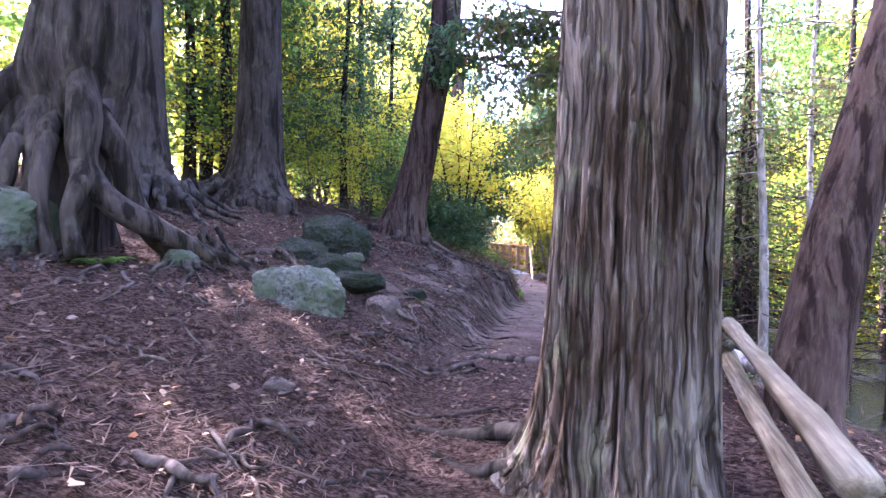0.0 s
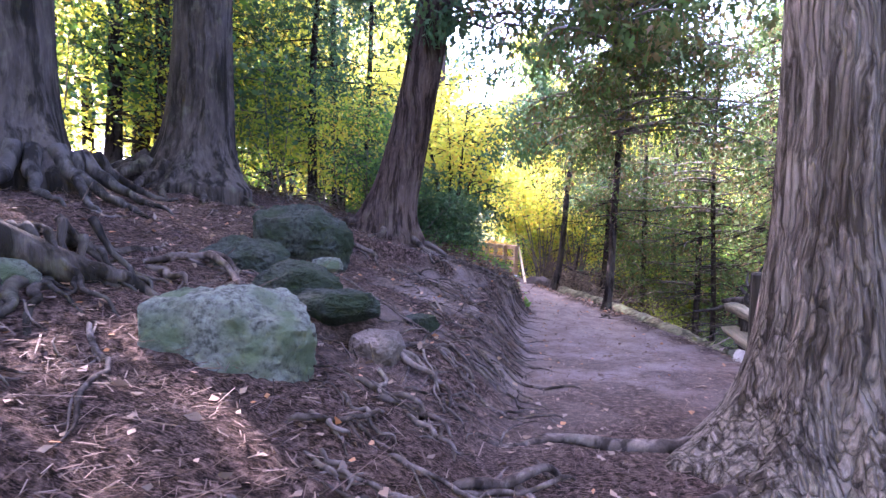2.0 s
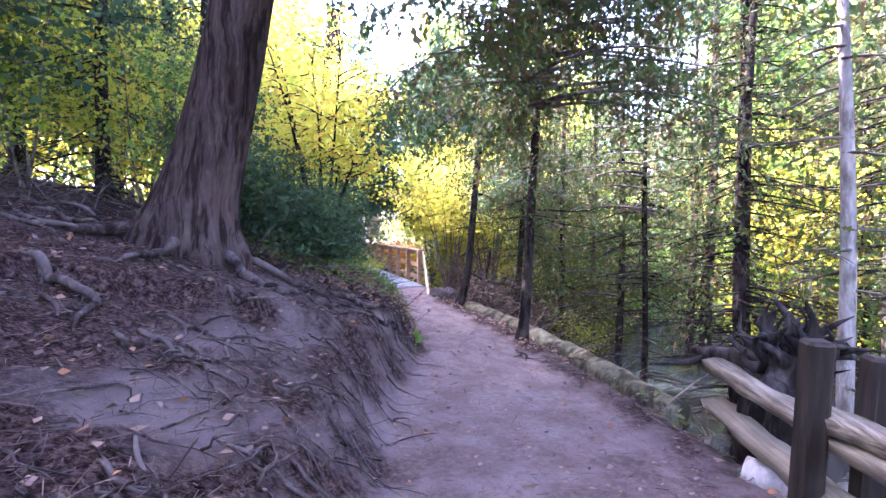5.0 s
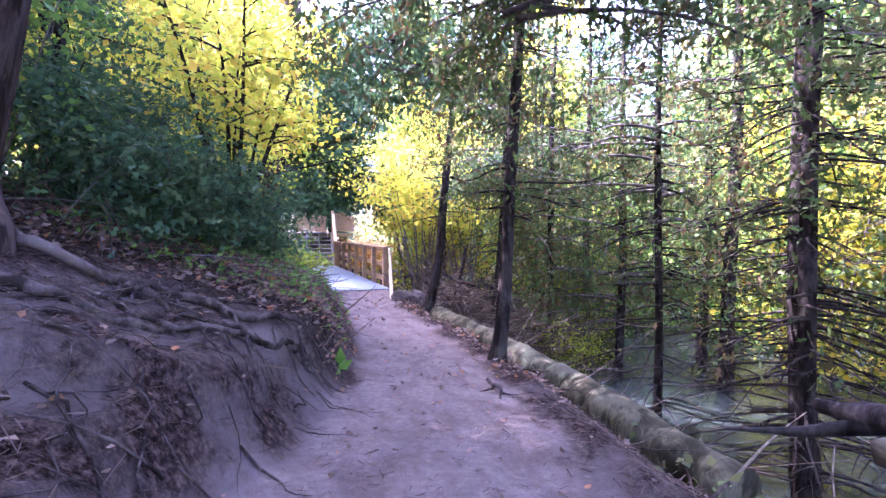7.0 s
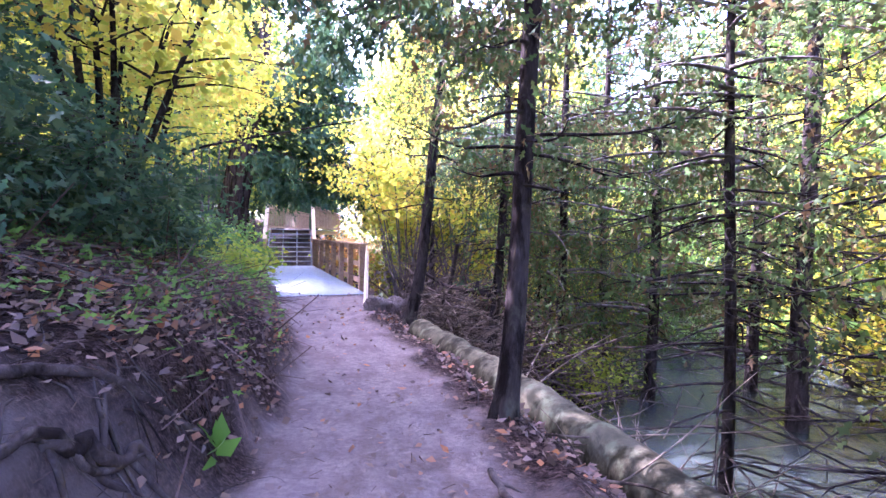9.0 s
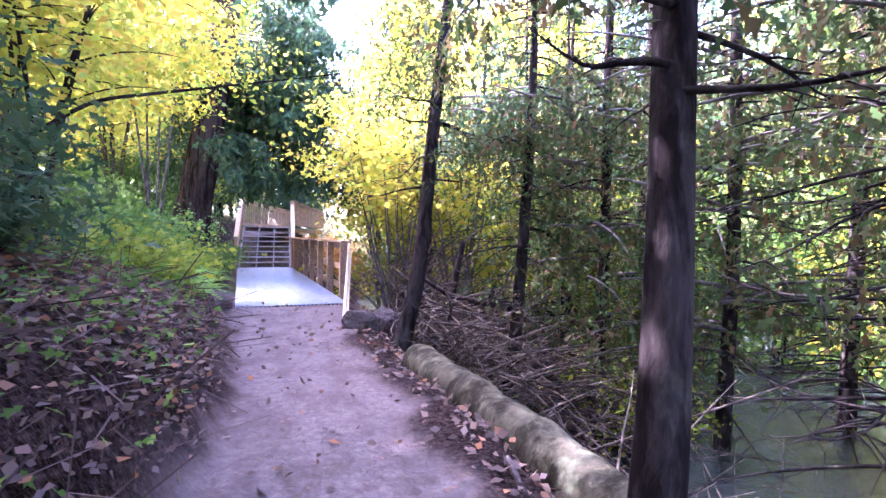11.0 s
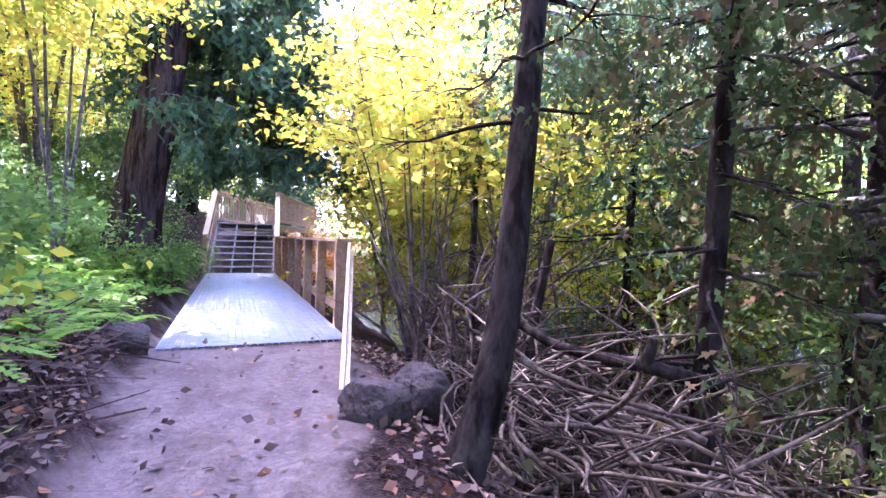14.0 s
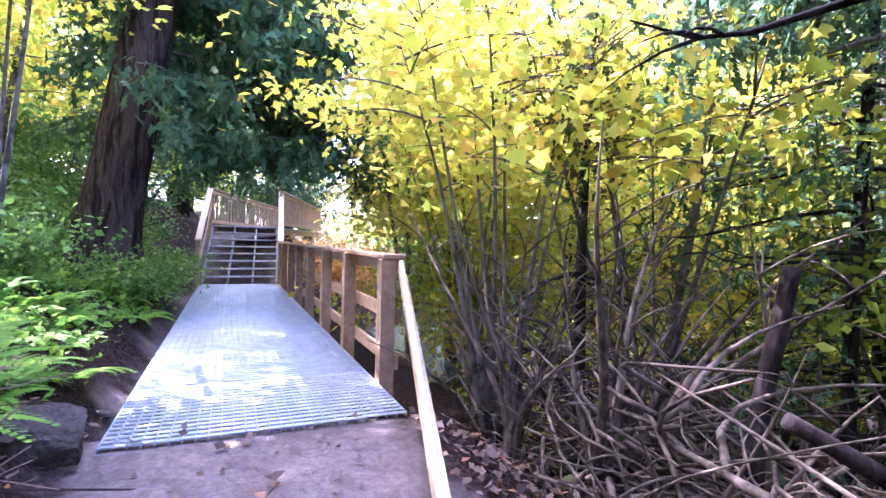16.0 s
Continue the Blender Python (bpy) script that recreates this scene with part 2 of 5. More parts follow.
def mesh_part(name, verts, faces, material, parent=None, label="", kind="", smooth=True):
    me = bpy.data.meshes.new(name)
    v = np.asarray(verts, dtype=np.float32).reshape(-1, 3)
    f = np.asarray(faces, dtype=np.int32)
    k = f.shape[1]
    me.vertices.add(len(v))
    me.vertices.foreach_set("co", v.ravel())
    me.loops.add(f.size)
    me.loops.foreach_set("vertex_index", f.ravel())
    me.polygons.add(len(f))
    me.polygons.foreach_set("loop_start", np.arange(0, f.size, k, dtype=np.int32))
    me.update(calc_edges=True)
    me.materials.append(material)
    if smooth:
        me.polygons.foreach_set("use_smooth", np.ones(len(f), dtype=bool))
    ob = new(name, me)
    ob.parent = parent
    if label:
        ob["label"] = label
    if kind:
        ob["kind"] = kind
    return ob


def thing(name, at, label, category, group="", kind=""):
    ob = new(name)
    ob.location = at
    ob.empty_display_size = 0.2
    return tagged(ob, label, category, group, kind)


def fbm(x, y, scale, seed=0.0):
    """Cheap smooth variation from a few sines, for arrays or numbers."""
    x, y = np.asarray(x) * scale + seed * 7.13, np.asarray(y) * scale - seed * 3.71
    return (np.sin(x * 1.0 + 1.7 * np.sin(y * 0.9)) + 0.6 * np.sin(2.3 * y + 1.3 * np.sin(1.9 * x + 2.0))
            + 0.4 * np.sin(3.9 * x - 2.7 * y + 1.0) + 0.25 * np.sin(7.1 * y + 5.3 * x)) / 2.25


def tubes(paths, sides=6, cap=False):
    """Vertices and quads of round tapering tubes, one per (points, radii)."""
    V, F, base = [], [], 0
    ring = np.linspace(0, 2 * np.pi, sides, endpoint=False)
    cs, sn = np.cos(ring), np.sin(ring)
    for pts, rad in paths:
        p = np.asarray(pts, dtype=float)
        r = np.asarray(rad, dtype=float) * np.ones(len(p))
        p = np.concatenate([p[:1] - (p[1:2] - p[:1]) * 0.02, p, p[-1:] + (p[-1:] - p[-2:-1]) * 0.05])
        r = np.concatenate([[r[0] * 0.05], r, [r[-1] * 0.05]])
        n = len(p)
        t = np.gradient(p, axis=0)
        t /= np.linalg.norm(t, axis=1)[:, None] + 1e-9
        ref = np.where(np.abs(t[:, 2:3]) > 0.85, np.array([[1.0, 0, 0]]), np.array([[0, 0, 1.0]]))
        a = np.cross(t, ref)
        a /= np.linalg.norm(a, axis=1)[:, None] + 1e-9
        b = np.cross(t, a)
        v = p[:, None, :] + r[:, None, None] * (a[:, None, :] * cs[None, :, None] + b[:, None, :] * sn[None, :, None])
        V.append(v.reshape(-1, 3))
        i = np.arange(n - 1)[:, None] * sides
        j = np.arange(sides)[None, :]
        k = (j + 1) % sides
        F.append(np.stack([base + i + j, base + i + k, base + i + sides + k, base + i + sides + j], -1).reshape(-1, 4))
        base += n * sides
    return np.concatenate(V), np.concatenate(F)


def smooth_path(pts, n):
    """n points along a smooth curve through pts."""
    p = np.asarray(pts, dtype=float)
    d = np.concatenate([[0], np.cumsum(np.linalg.norm(np.diff(p, axis=0), axis=1))])
    u = np.linspace(0, d[-1], n)
    out = np.stack([np.interp(u, d, p[:, k]) for k in range(p.shape[1])], 1)
    for _ in range(2):
        out[1:-1] = 0.25 * out[:-2] + 0.5 * out[1:-1] + 0.25 * out[2:]
    return out


def leaf_mesh(centres, size, rng, shape="kite", hang=0.0, flat=0.0):
    """Vertices and faces of many small leaves. hang: how far they point down; flat: how level they lie."""
    c = np.asarray(centres)
    n = len(c)
    d = rng.normal(size=(n, 3))
    d[:, 2] = d[:, 2] * (1 - flat) - hang * 1.6
    d /= np.linalg.norm(d, axis=1)[:, None]
    s = rng.normal(size=(n, 3))
    s[:, 2] *= (1 - flat)
    s -= d * np.sum(s * d, 1)[:, None]
    s /= np.linalg.norm(s, axis=1)[:, None] + 1e-9
    up = np.cross(d, s)
    L = size * rng.uniform(0.6, 1.35, n)[:, None]
    if shape == "kite":
        prof = [(0, 0, 0), (0.4, 0.32, 0.06), (1, 0, -0.04), (0.4, -0.32, 0.06)]
    elif shape == "spray":
        prof = [(0, 0, 0), (0.45, 0.17, 0.03), (1, 0.02, -0.08), (0.5, -0.17, 0.03)]
    elif shape == "fan":
        prof = [(0, 0, 0), (0.28, 0.16, 0.02), (0.32, 0.06, 0), (0.6, 0.26, 0.0), (0.62, 0.08, 0.01), (1, 0.02, -0.10),
                (0.66, -0.08, 0.01), (0.62, -0.25, 0), (0.36, -0.06, 0), (0.25, -0.17, 0.02)]
    elif shape == "twig":
        prof = [(0, 0.012, 0), (1, 0.008, 0.03), (1, -0.008, 0.03), (0, -0.012, 0)]
    elif shape == "needle":
        prof = [(0, 0.03, 0), (1, 0.03, 0.0), (1, -0.03, 0), (0, -0.03, 0)]
    else:
        prof = [(0, 0, 0), (0.05, 0.36, 0.05), (0.38, 0.24, 0.02), (0.52, 0.46, 0.06), (0.66, 0.18, 0), (1, 0, -0.08),
                (0.66, -0.18, 0), (0.52, -0.46, 0.06), (0.38, -0.24, 0.02), (0.05, -0.36, 0.05)]
    k = len(prof)
    V = np.stack([c + L * (a * d + b * s + h * up) for a, b, h in prof], 1).reshape(-1, 3)
    F = np.arange(n * k).reshape(n, k)
    return V, F


# ---- the lie of the land ----
DECK_Z = -0.25


def smoothstep(v):
    v = np.clip(v, 0, 1)
    return v * v * (3 - 2 * v)


def trail_left(y):
    return np.interp(y, [-20, 0, 3, 4.5, 6, 8, 9.3, 11, 12.3, 14.5, 17.3, 20.4, 31, 60],
                     [0.2, 0.1, -0.2, -0.1, 0.5, 1.0, 1.25, 1.7, 2.15, 2.4, 2.2, 1.7, 0.5, -1])


def trail_right(y):
    return np.interp(y, [-20, 0, 3, 5, 7, 8, 10, 12, 14.3, 17.4, 20.4, 31, 60],
                     [1.6, 1.7, 2.0, 2.4, 2.9, 3.05, 3.3, 3.5, 3.6, 3.4, 3.75, 2.9, 2.5])


def trail_z(y):
    return np.interp(y, [-20, 0, 3, 5, 6, 7.6, 9.2, 12, 15, 18, 20.3, 20.7, 21.3, 31, 32.7, 34.3, 60, 120],
                     [0.1, 0.1, 0.12, 0.12, 0.08, -0.04, -0.14, -0.26, -0.30, -0.29, -0.285, -0.29, -0.62, -0.6, -0.5, 0.9, 1.5, 2.5])


def land(x, y):
    """Height of the ground."""
    x, y = np.asarray(x, dtype=float), np.asarray(y, dtype=float)
    d = np.maximum(0, trail_left(y) - x)
    e = np.maximum(0, x - trail_right(y))
    lip = np.interp(y, [0, 5, 7, 9, 11, 13, 16, 20, 31], [0, 0.05, 0.16, 0.36, 0.36, 0.5, 0.42, 0.22, 0.4])
    rise = np.interp(y, [0, 5, 7.5, 9, 11, 14, 20, 31], [0.35, 0.43, 0.48, 0.48, 0.54, 0.55, 0.5, 0.5])
    z = trail_z(y) + lip * smoothstep(d / 0.55) + rise * 6 * (1 - np.exp(-d / 6))
    wide = np.interp(y, [6, 8, 15, 17.5], [3.0, 1.9, 1.9, 3.0])
    shelf = np.interp(y, [6, 8, 15, 17.5], [0, 0.35, 0.35, 0])
    z = z - 1.95 * (1 - np.exp(-(np.maximum(e - shelf, 0) / wide) ** 1.3)) + 3.2 * smoothstep((e - 6.2) / 20)
    rough = smoothstep(np.maximum(d, e) / 0.5)
    z = z + rough * (0.05 * fbm(x, y, 1.9, 1) + 0.035 * fbm(x, y, 5.3, 2) + 0.016 * fbm(x, y, 13.0, 6) + 0.009 * fbm(x, y, 24.0, 7)) + 0.012 * fbm(x, y, 3.1, 3) + 0.006 * fbm(x, y, 11, 4)
    brink = y - np.interp(x, [-1.8, -0.5, 0.4, 1.1, 1.6], [8.5, 9.3, 9.5, 10.0, 11.6]) + 0.10 * fbm(x, y, 2.7, 11) + 0.05 * fbm(x, y, 8.0, 12)
    z = z + 0.20 * smoothstep(brink / 0.12 + 0.5) * np.exp(-np.maximum(brink, 0) / 1.1) * smoothstep((x + 2.2) / 0.8) * smoothstep(d / 0.5)
    z = z - 0.30 * np.exp(-(((x + 0.92) / 0.24) ** 2 + ((y - 5.66) / 0.13) ** 2))
    z = z + 0.15 * np.exp(-((x - 3.95) ** 2 + (y - 17.55) ** 2) / 0.3)
    far = smoothstep((np.abs(x) - 40) / 200)
    return z + far * 3 * fbm(x, y, 0.02, 5)


def ground_at(x, y, lift=0.0):
    return Vector((x, y, float(land(x, y)) + lift))


def axis(fine0, fine1, step, reach):
    core = np.arange(fine0, fine1 + step, step)
    out, s = [], step
    while not out or out[-1] < reach:
        s *= 1.22
        out.append((out[-1] if out else 0) + s)
    out = np.array(out)
    return np.concatenate([fine0 - out[::-1], core, core[-1] + out])


def build_ground():
    xs, ys = axis(-6.5, 8.0, 0.075, 1500), axis(-1.5, 24.0, 0.075, 1500)
    X, Y = np.meshgrid(xs, ys)
    Z = land(X, Y)
    nx = len(xs)
    i = np.arange(len(ys) - 1)[:, None] * nx + np.arange(nx - 1)[None, :]
    F = np.stack([i, i + 1, i + nx + 1, i + nx], -1).reshape(-1, 4)
    ob = mesh_part("ground", np.stack([X, Y, Z], -1).reshape(-1, 3), F, SOIL)
    d, e = trail_left(Y) - X, X - trail_right(Y)
    edge = 0.18 * fbm(X, Y, 2.2, 8) + 0.1 * fbm(X, Y, 6.1, 9)
    trail = smoothstep((0.25 - np.maximum(d, e) + edge) / 0.35) * np.clip((Y - 4.6 + edge) / 7.5, 0, 1) ** 0.8
    bare = smoothstep((1.9 - d + 2 * edge) / 0.8) * smoothstep((Y - 4.8) / 2) * smoothstep((12.2 - Y) / 1.0)
    moss = smoothstep((d - 1.2 + edge) / 0.9) * smoothstep((Y - 15) / 2) + smoothstep((e - 2.5) / 2) * 0.8
    col = np.stack([trail, bare, np.clip(moss, 0, 1), np.ones_like(trail)], -1).reshape(-1, 4).astype(np.float32)
    a = ob.data.color_attributes.new("surface", "FLOAT_COLOR", "POINT")
    a.data.foreach_set("color", col.ravel())
    return tagged(ob, "brown forest soil with a packed dirt trail", "ground", kind="structure")


build_ground()
wx, wy = np.meshgrid(np.linspace(4, 20, 5), np.linspace(-30, 120, 9))
i = np.arange(8)[:, None] * 5 + np.arange(4)[None, :]
tagged(mesh_part("water", np.stack([wx, wy, np.full_like(wx, -1.62)], -1).reshape(-1, 3),
                 np.stack([i, i + 1, i + 6, i + 5], -1).reshape(-1, 4), WATER),
       "shallow stream reflecting the bright sky", "water", kind="structure")


# ---- trees ----
def trunk_mesh(path, radii, sides, rings, flare=(), flare_h=0.45, ridges=0.03, twist=0.25, seed=1.0, fine=1.0, sink=0.3):
    """A fluted trunk. flare: (degrees, metres) of each buttress at the foot, where the path starts."""
    p = smooth_path(path, rings)
    k = np.linspace(0, 1, rings) ** 1.6
    src = np.linspace(0, 1, rings)
    p = np.stack([np.interp(k, src, p[:, c]) for c in range(3)], 1)
    r0 = np.interp(k, np.linspace(0, 1, len(radii)), radii)
    th = np.linspace(0, 2 * np.pi, sides, endpoint=False)
    h = (p[:, 2] - p[0, 2])[:, None]
    t = th[None, :] + twist * 0.12 * h
    s = seed * 1.7
    cord = (np.sin(5 * t + s + 0.5 * np.sin(0.7 * h + s)) * 0.5 + np.sin(11 * t + 2 * s + 0.8 * np.sin(0.9 * h)) * 0.5
            + fine * 0.55 * np.sin(23 * t + s + 1.2 * np.sin(1.3 * h + s)) + fine * 0.4 * np.sin(41 * t - s + 1.5 * np.sin(1.7 * h))
            + fine * 0.35 * np.sin(67 * t + 2.0 * np.sin(2.1 * h + 1)))
    r = r0[:, None] * (1 + ridges * cord + 0.04 * np.sin(2 * t + s + 0.5 * h))
    for deg, amount in flare:
        d = (th - radians(deg) + np.pi) % (2 * np.pi) - np.pi
        r = r + amount * np.exp(-(d / 0.33) ** 2)[None, :] * np.exp(-np.maximum(h - sink, 0) / flare_h)
    v = p[:, None, :] + np.stack([r * np.cos(th), r * np.sin(th), np.zeros_like(r)], -1)
    i = np.arange(rings - 1)[:, None] * sides
    j = np.arange(sides)[None, :]
    q = (j + 1) % sides
    return v.reshape(-1, 3), np.stack([i + j, i + q, i + sides + q, i + sides + j], -1).reshape(-1, 4)


def local(tree, pts):
    return np.asarray(pts) - np.array(tree.location)[None, :]


def root(tree, xy, r0, r1=0.012, lift=0.35, material=ROOT, rise=0.0, loose=False):
    """A root that snakes over the ground through the plan points xy."""
    n = 8 * len(xy)
    p = smooth_path(np.asarray(xy, dtype=float), n)
    u = np.linspace(0, 1, n)
    wob = 0.018 * np.stack([np.sin(u * 17 + r0 * 90), np.cos(u * 13 + r0 * 70)], 1) * np.minimum(1, u * 4)[:, None]
    p = p + wob
    rad = r0 + (r1 - r0) * u ** 0.8
    rad = rad * (1 + 0.08 * np.sin(u * 13 + r0 * 50) + 0.05 * np.sin(u * 31))
    if loose:
        rad = 0.85 * rad * np.clip(0.30 + 4.5 * u, 0, 1) * np.clip(0.12 + 3.0 * (1 - u), 0, 1)
    z = land(p[:, 0], p[:, 1]) + rad * lift + rise * (1 - u) ** 3 + 0.02 * np.sin(u * 11 + r0 * 31)
    z[-1] -= 0.05
    if loose:
        z = z + 2.2 * r0 * np.sin(np.pi * u) ** 0.6 - 1.35 * r0 + 0.35 * r0 * np.sin(u * 15 + r0 * 400)
        z[0] -= 0.03
    v, f = tubes([(local(tree, np.concatenate([p, z[:, None]], 1)), rad)], 9)
    main = mesh_part("root", v, f, material, tree)
    if loose:
        for k in range(3):
            i = int(n * (0.25 + 0.2 * k))
            way = p[i + 1] - p[i - 1]
            way = way / (np.linalg.norm(way) + 1e-9)
            turn = (0.7 + 0.3 * k) * (1 if (k + int(r0 * 1e3)) % 2 else -1)
            w = np.linspace(0, 1, 8)[:, None]
            out = np.array([way[0] * math.cos(turn) - way[1] * math.sin(turn), way[0] * math.sin(turn) + way[1] * math.cos(turn)])
            q = p[i] + w * out * (0.12 + 4.0 * r0) + 0.02 * np.concatenate([np.sin(9 * w + k), np.cos(8 * w)], 1) * w
            qz = land(q[:, 0], q[:, 1]) + 0.25 * r0 * (1 - w[:, 0]) - 0.012 * w[:, 0]
            v, f = tubes([(local(tree, np.concatenate([q, qz[:, None]], 1)), r0 * (0.42 - 0.34 * w[:, 0]))], 6)
            mesh_part("rootlet", v, f, material, main)
    return main


def old_tree(name, x, y, path, radii, material, label, flare=(), flare_h=0.45, sides=96, rings=70, ridges=0.03, seed=1.0,
             sink=0.35, fine=1.0):
    base = ground_at(x, y)
    tree = thing(name, base, label, "tree")
    p = [(0, 0, -sink)] + [tuple(q) for q in path]
    v, f = trunk_mesh(p, radii, sides, rings, flare, flare_h, ridges, 0.3, seed, fine, sink)
    mesh_part("trunk", v, f, material, tree)
    return tree


def cedar_crown(tree, centre, size, n_boughs, per, seed, material=CEDAR, leaf_size=0.2, name="crown"):
    """Boughs that leave the stem, droop, and carry hanging sprays."""
    rng = np.random.default_rng(seed)
    cx, cy, cz = centre
    sx, sz = size
    twigs, pts = [], []
    for _ in range(n_boughs):
        a, L = rng.uniform(0, 2 * np.pi), sx * rng.uniform(0.5, 1.1)
        z0 = cz + sz * rng.uniform(-0.5, 0.5)
        u = np.linspace(0, 1, 7)
        droop = rng.uniform(0.1, 0.5)
        q = np.stack([cx + np.cos(a) * L * u + 0.12 * L * np.sin(3 * u + a), cy + np.sin(a) * L * u,
                      z0 + 0.25 * L * u - droop * L * u ** 2], 1)
        twigs.append((q, 0.028 * (1 - 0.85 * u) + 0.003))
        k = rng.uniform(0.2, 1.05, per)
        c = np.stack([np.interp(k, u, q[:, i]) for i in range(3)], 1)
        off = rng.normal(size=(per, 3)) * np.array([0.11, 0.11, 0.08]) * L ** 0.5
        off[:, 2] -= np.abs(off[:, 2]) * 0.8 + rng.uniform(0, 0.28, per) * (0.3 + k)
        pts.append(c + off)
    v, f = tubes(twigs, 4)
    mesh_part("limbwork", v, f, TWIG, tree, kind="stuff")
    v, f = leaf_mesh(np.concatenate(pts), leaf_size, rng, "fan", hang=0.75)
    return mesh_part(name, v, f, material, tree, kind="stuff")


def conifer(x, y, r, height, lean, seed, dead=26, reach=1.5, green=(2.5, 6), sprays=900, bark_mat=BARK_DARK, bend=0.0,
            label="slender dark conifer with thin bare side branches", material=CEDAR_BROWN, low=0.7, thickness=0.014, spray=0.12):
    """A thin forest conifer: bare drooping branches below, sparse sprays above."""
    rng = np.random.default_rng(seed)
    base = ground_at(x, y)
    tree = thing("conifer", base, label, "tree", "conifers beside the trail")
    u = np.linspace(0, 1, 14)
    h = u * height
    sx = lean[0] * h + bend * (1 - np.exp(-h / 0.7)) + 0.04 * np.sin(h * 0.9 + seed)
    sy = lean[1] * h + 0.04 * np.cos(h * 0.8 + seed)
    path = np.stack([sx, sy, h - 0.25], 1)
    v, f = trunk_mesh(path, [r * 1.25, r, r * 0.9, r * 0.78, r * 0.62, r * 0.42, r * 0.2], 20, 40,
                      [(k * 72 + seed * 31, r * 0.5) for k in range(5)], 0.18, 0.05, 0.3, seed, 0.6, 0.25)
    mesh_part("trunk", v, f, bark_mat, tree)
    twigs, pts = [], []
    for _ in range(int(dead * 1.7)):
        z = rng.uniform(low, min(height * 0.92, 8))
        a, L = rng.uniform(0, 2 * np.pi), reach * rng.uniform(0.35, 1.1) * (1.15 - 0.7 * z / height)
        k = np.linspace(0, 1, 7)
        x0, y0 = np.interp(z, h, sx), np.interp(z, h, sy)
        q = np.stack([x0 + np.cos(a) * L * k + 0.05 * np.sin(6 * k + a), y0 + np.sin(a) * L * k + 0.05 * np.cos(5 * k + a),
                      z - 0.25 + L * (0.05 * k - rng.uniform(0.45, 1.0) * k ** 2 + rng.uniform(0.35, 0.6) * k ** 3)], 1)
        twigs.append((q, thickness * (1.25 - k)))
        for _ in range(4):
            s = rng.uniform(0.3, 0.95)
            o = np.array([np.interp(s, k, q[:, i]) for i in range(3)])
            b = a + rng.choice([-1, 1]) * rng.uniform(0.5, 1.0)
            m = L * rng.uniform(0.12, 0.4)
            w = np.linspace(0, 1, 4)
            twigs.append((np.stack([o[0] + np.cos(b) * m * w, o[1] + np.sin(b) * m * w, o[2] - 0.3 * m * w ** 2], 1), thickness * 0.45 * (1.2 - w)))
            if z > green[0] * 0.75 and rng.random() < 0.5:
                pts.append(o + rng.normal(size=(10, 3)) * 0.12)
    v, f = tubes(twigs, 4)
    mesh_part("branchwork", v, f, TWIG if bark_mat is not BARK_DARK else BARK_DARK, tree, kind="stuff")
    if sprays:
        nb = max(6, sprays // 60)
        for _ in range(nb):
            z = rng.uniform(*green)
            a, L = rng.uniform(0, 2 * np.pi), reach * rng.uniform(0.5, 1.0)
            k = rng.uniform(0.25, 1.0, 60)[:, None]
            c = np.array([np.interp(z, h, sx), np.interp(z, h, sy), z]) + k * L * np.array([np.cos(a), np.sin(a), -0.15])
            c = c + rng.normal(size=(60, 3)) * np.array([0.16, 0.16, 0.14])
            c[:, 2] -= rng.uniform(0, 0.3, 60) * k[:, 0]
            pts.append(c)
    if pts:
        v, f = leaf_mesh(np.concatenate(pts), spray, rng, "fan", hang=0.6)
        mesh_part("needle_foliage", v, f, material, tree, kind="stuff")
    return tree


def maple(x, y, height, spread, leaves, material, seed, stems=4, size=0.11, low=0.35, label="yellow autumn maple with thin stems",
          name="maple", stem_r=0.03, shape="kite", group="autumn maples", limb_mat=TWIG, base_z=None):
    """A many-stemmed small maple with layered sprays of leaves."""
    rng = np.random.default_rng(seed)
    base = ground_at(x, y) if base_z is None else Vector((x, y, base_z))
    tree = thing(name, base, label, "tree", group)
    main, fine, pts = [], [], []
    for s in range(stems):
        a = 2 * np.pi * s / stems + rng.uniform(-0.5, 0.5)
        out = spread * rng.uniform(0.25, 0.75)
        H = height * rng.uniform(0.7, 1.05)
        u = np.linspace(0, 1, 10)
        q = np.stack([np.cos(a) * out * u ** 1.3 + 0.05 * np.sin(5 * u + s), np.sin(a) * out * u ** 1.3 + 0.05 * np.cos(4 * u + s), H * u - 0.1], 1)
        main.append((q, stem_r * rng.uniform(0.7, 1.2) * (1.1 - u)))
        for _ in range(11):
            k = rng.uniform(low, 1)
            o = np.array([np.interp(k, u, q[:, i]) for i in range(3)])
            b, L = rng.uniform(0, 2 * np.pi), spread * rng.uniform(0.25, 0.65)
            w = np.linspace(0, 1, 6)
            t = np.stack([o[0] + np.cos(b) * L * w, o[1] + np.sin(b) * L * w, o[2] + L * (0.45 * w - 0.35 * w ** 2)], 1)
            fine.append((t, stem_r * 0.32 * (1.15 - w)))
            m = max(4, leaves // (stems * 11))
            kk = rng.uniform(0.15, 1.1, m)
            c = np.stack([np.interp(kk, w, t[:, i]) for i in range(3)], 1) + rng.normal(size=(m, 3)) * np.array([0.22, 0.22, 0.10]) * spread ** 0.5
            pts.append(c)
    for q, r in main:
        v, f = tubes([(q, r)], 7)
        mesh_part("stem", v, f, limb_mat, tree)
    v, f = tubes(fine, 4)
    mesh_part("twigwork", v, f, limb_mat, tree, kind="stuff")
    v, f = leaf_mesh(np.concatenate(pts), size, rng, shape, hang=0.25, flat=0.45)
    mesh_part("foliage", v, f, material, tree, kind="stuff")
    return tree


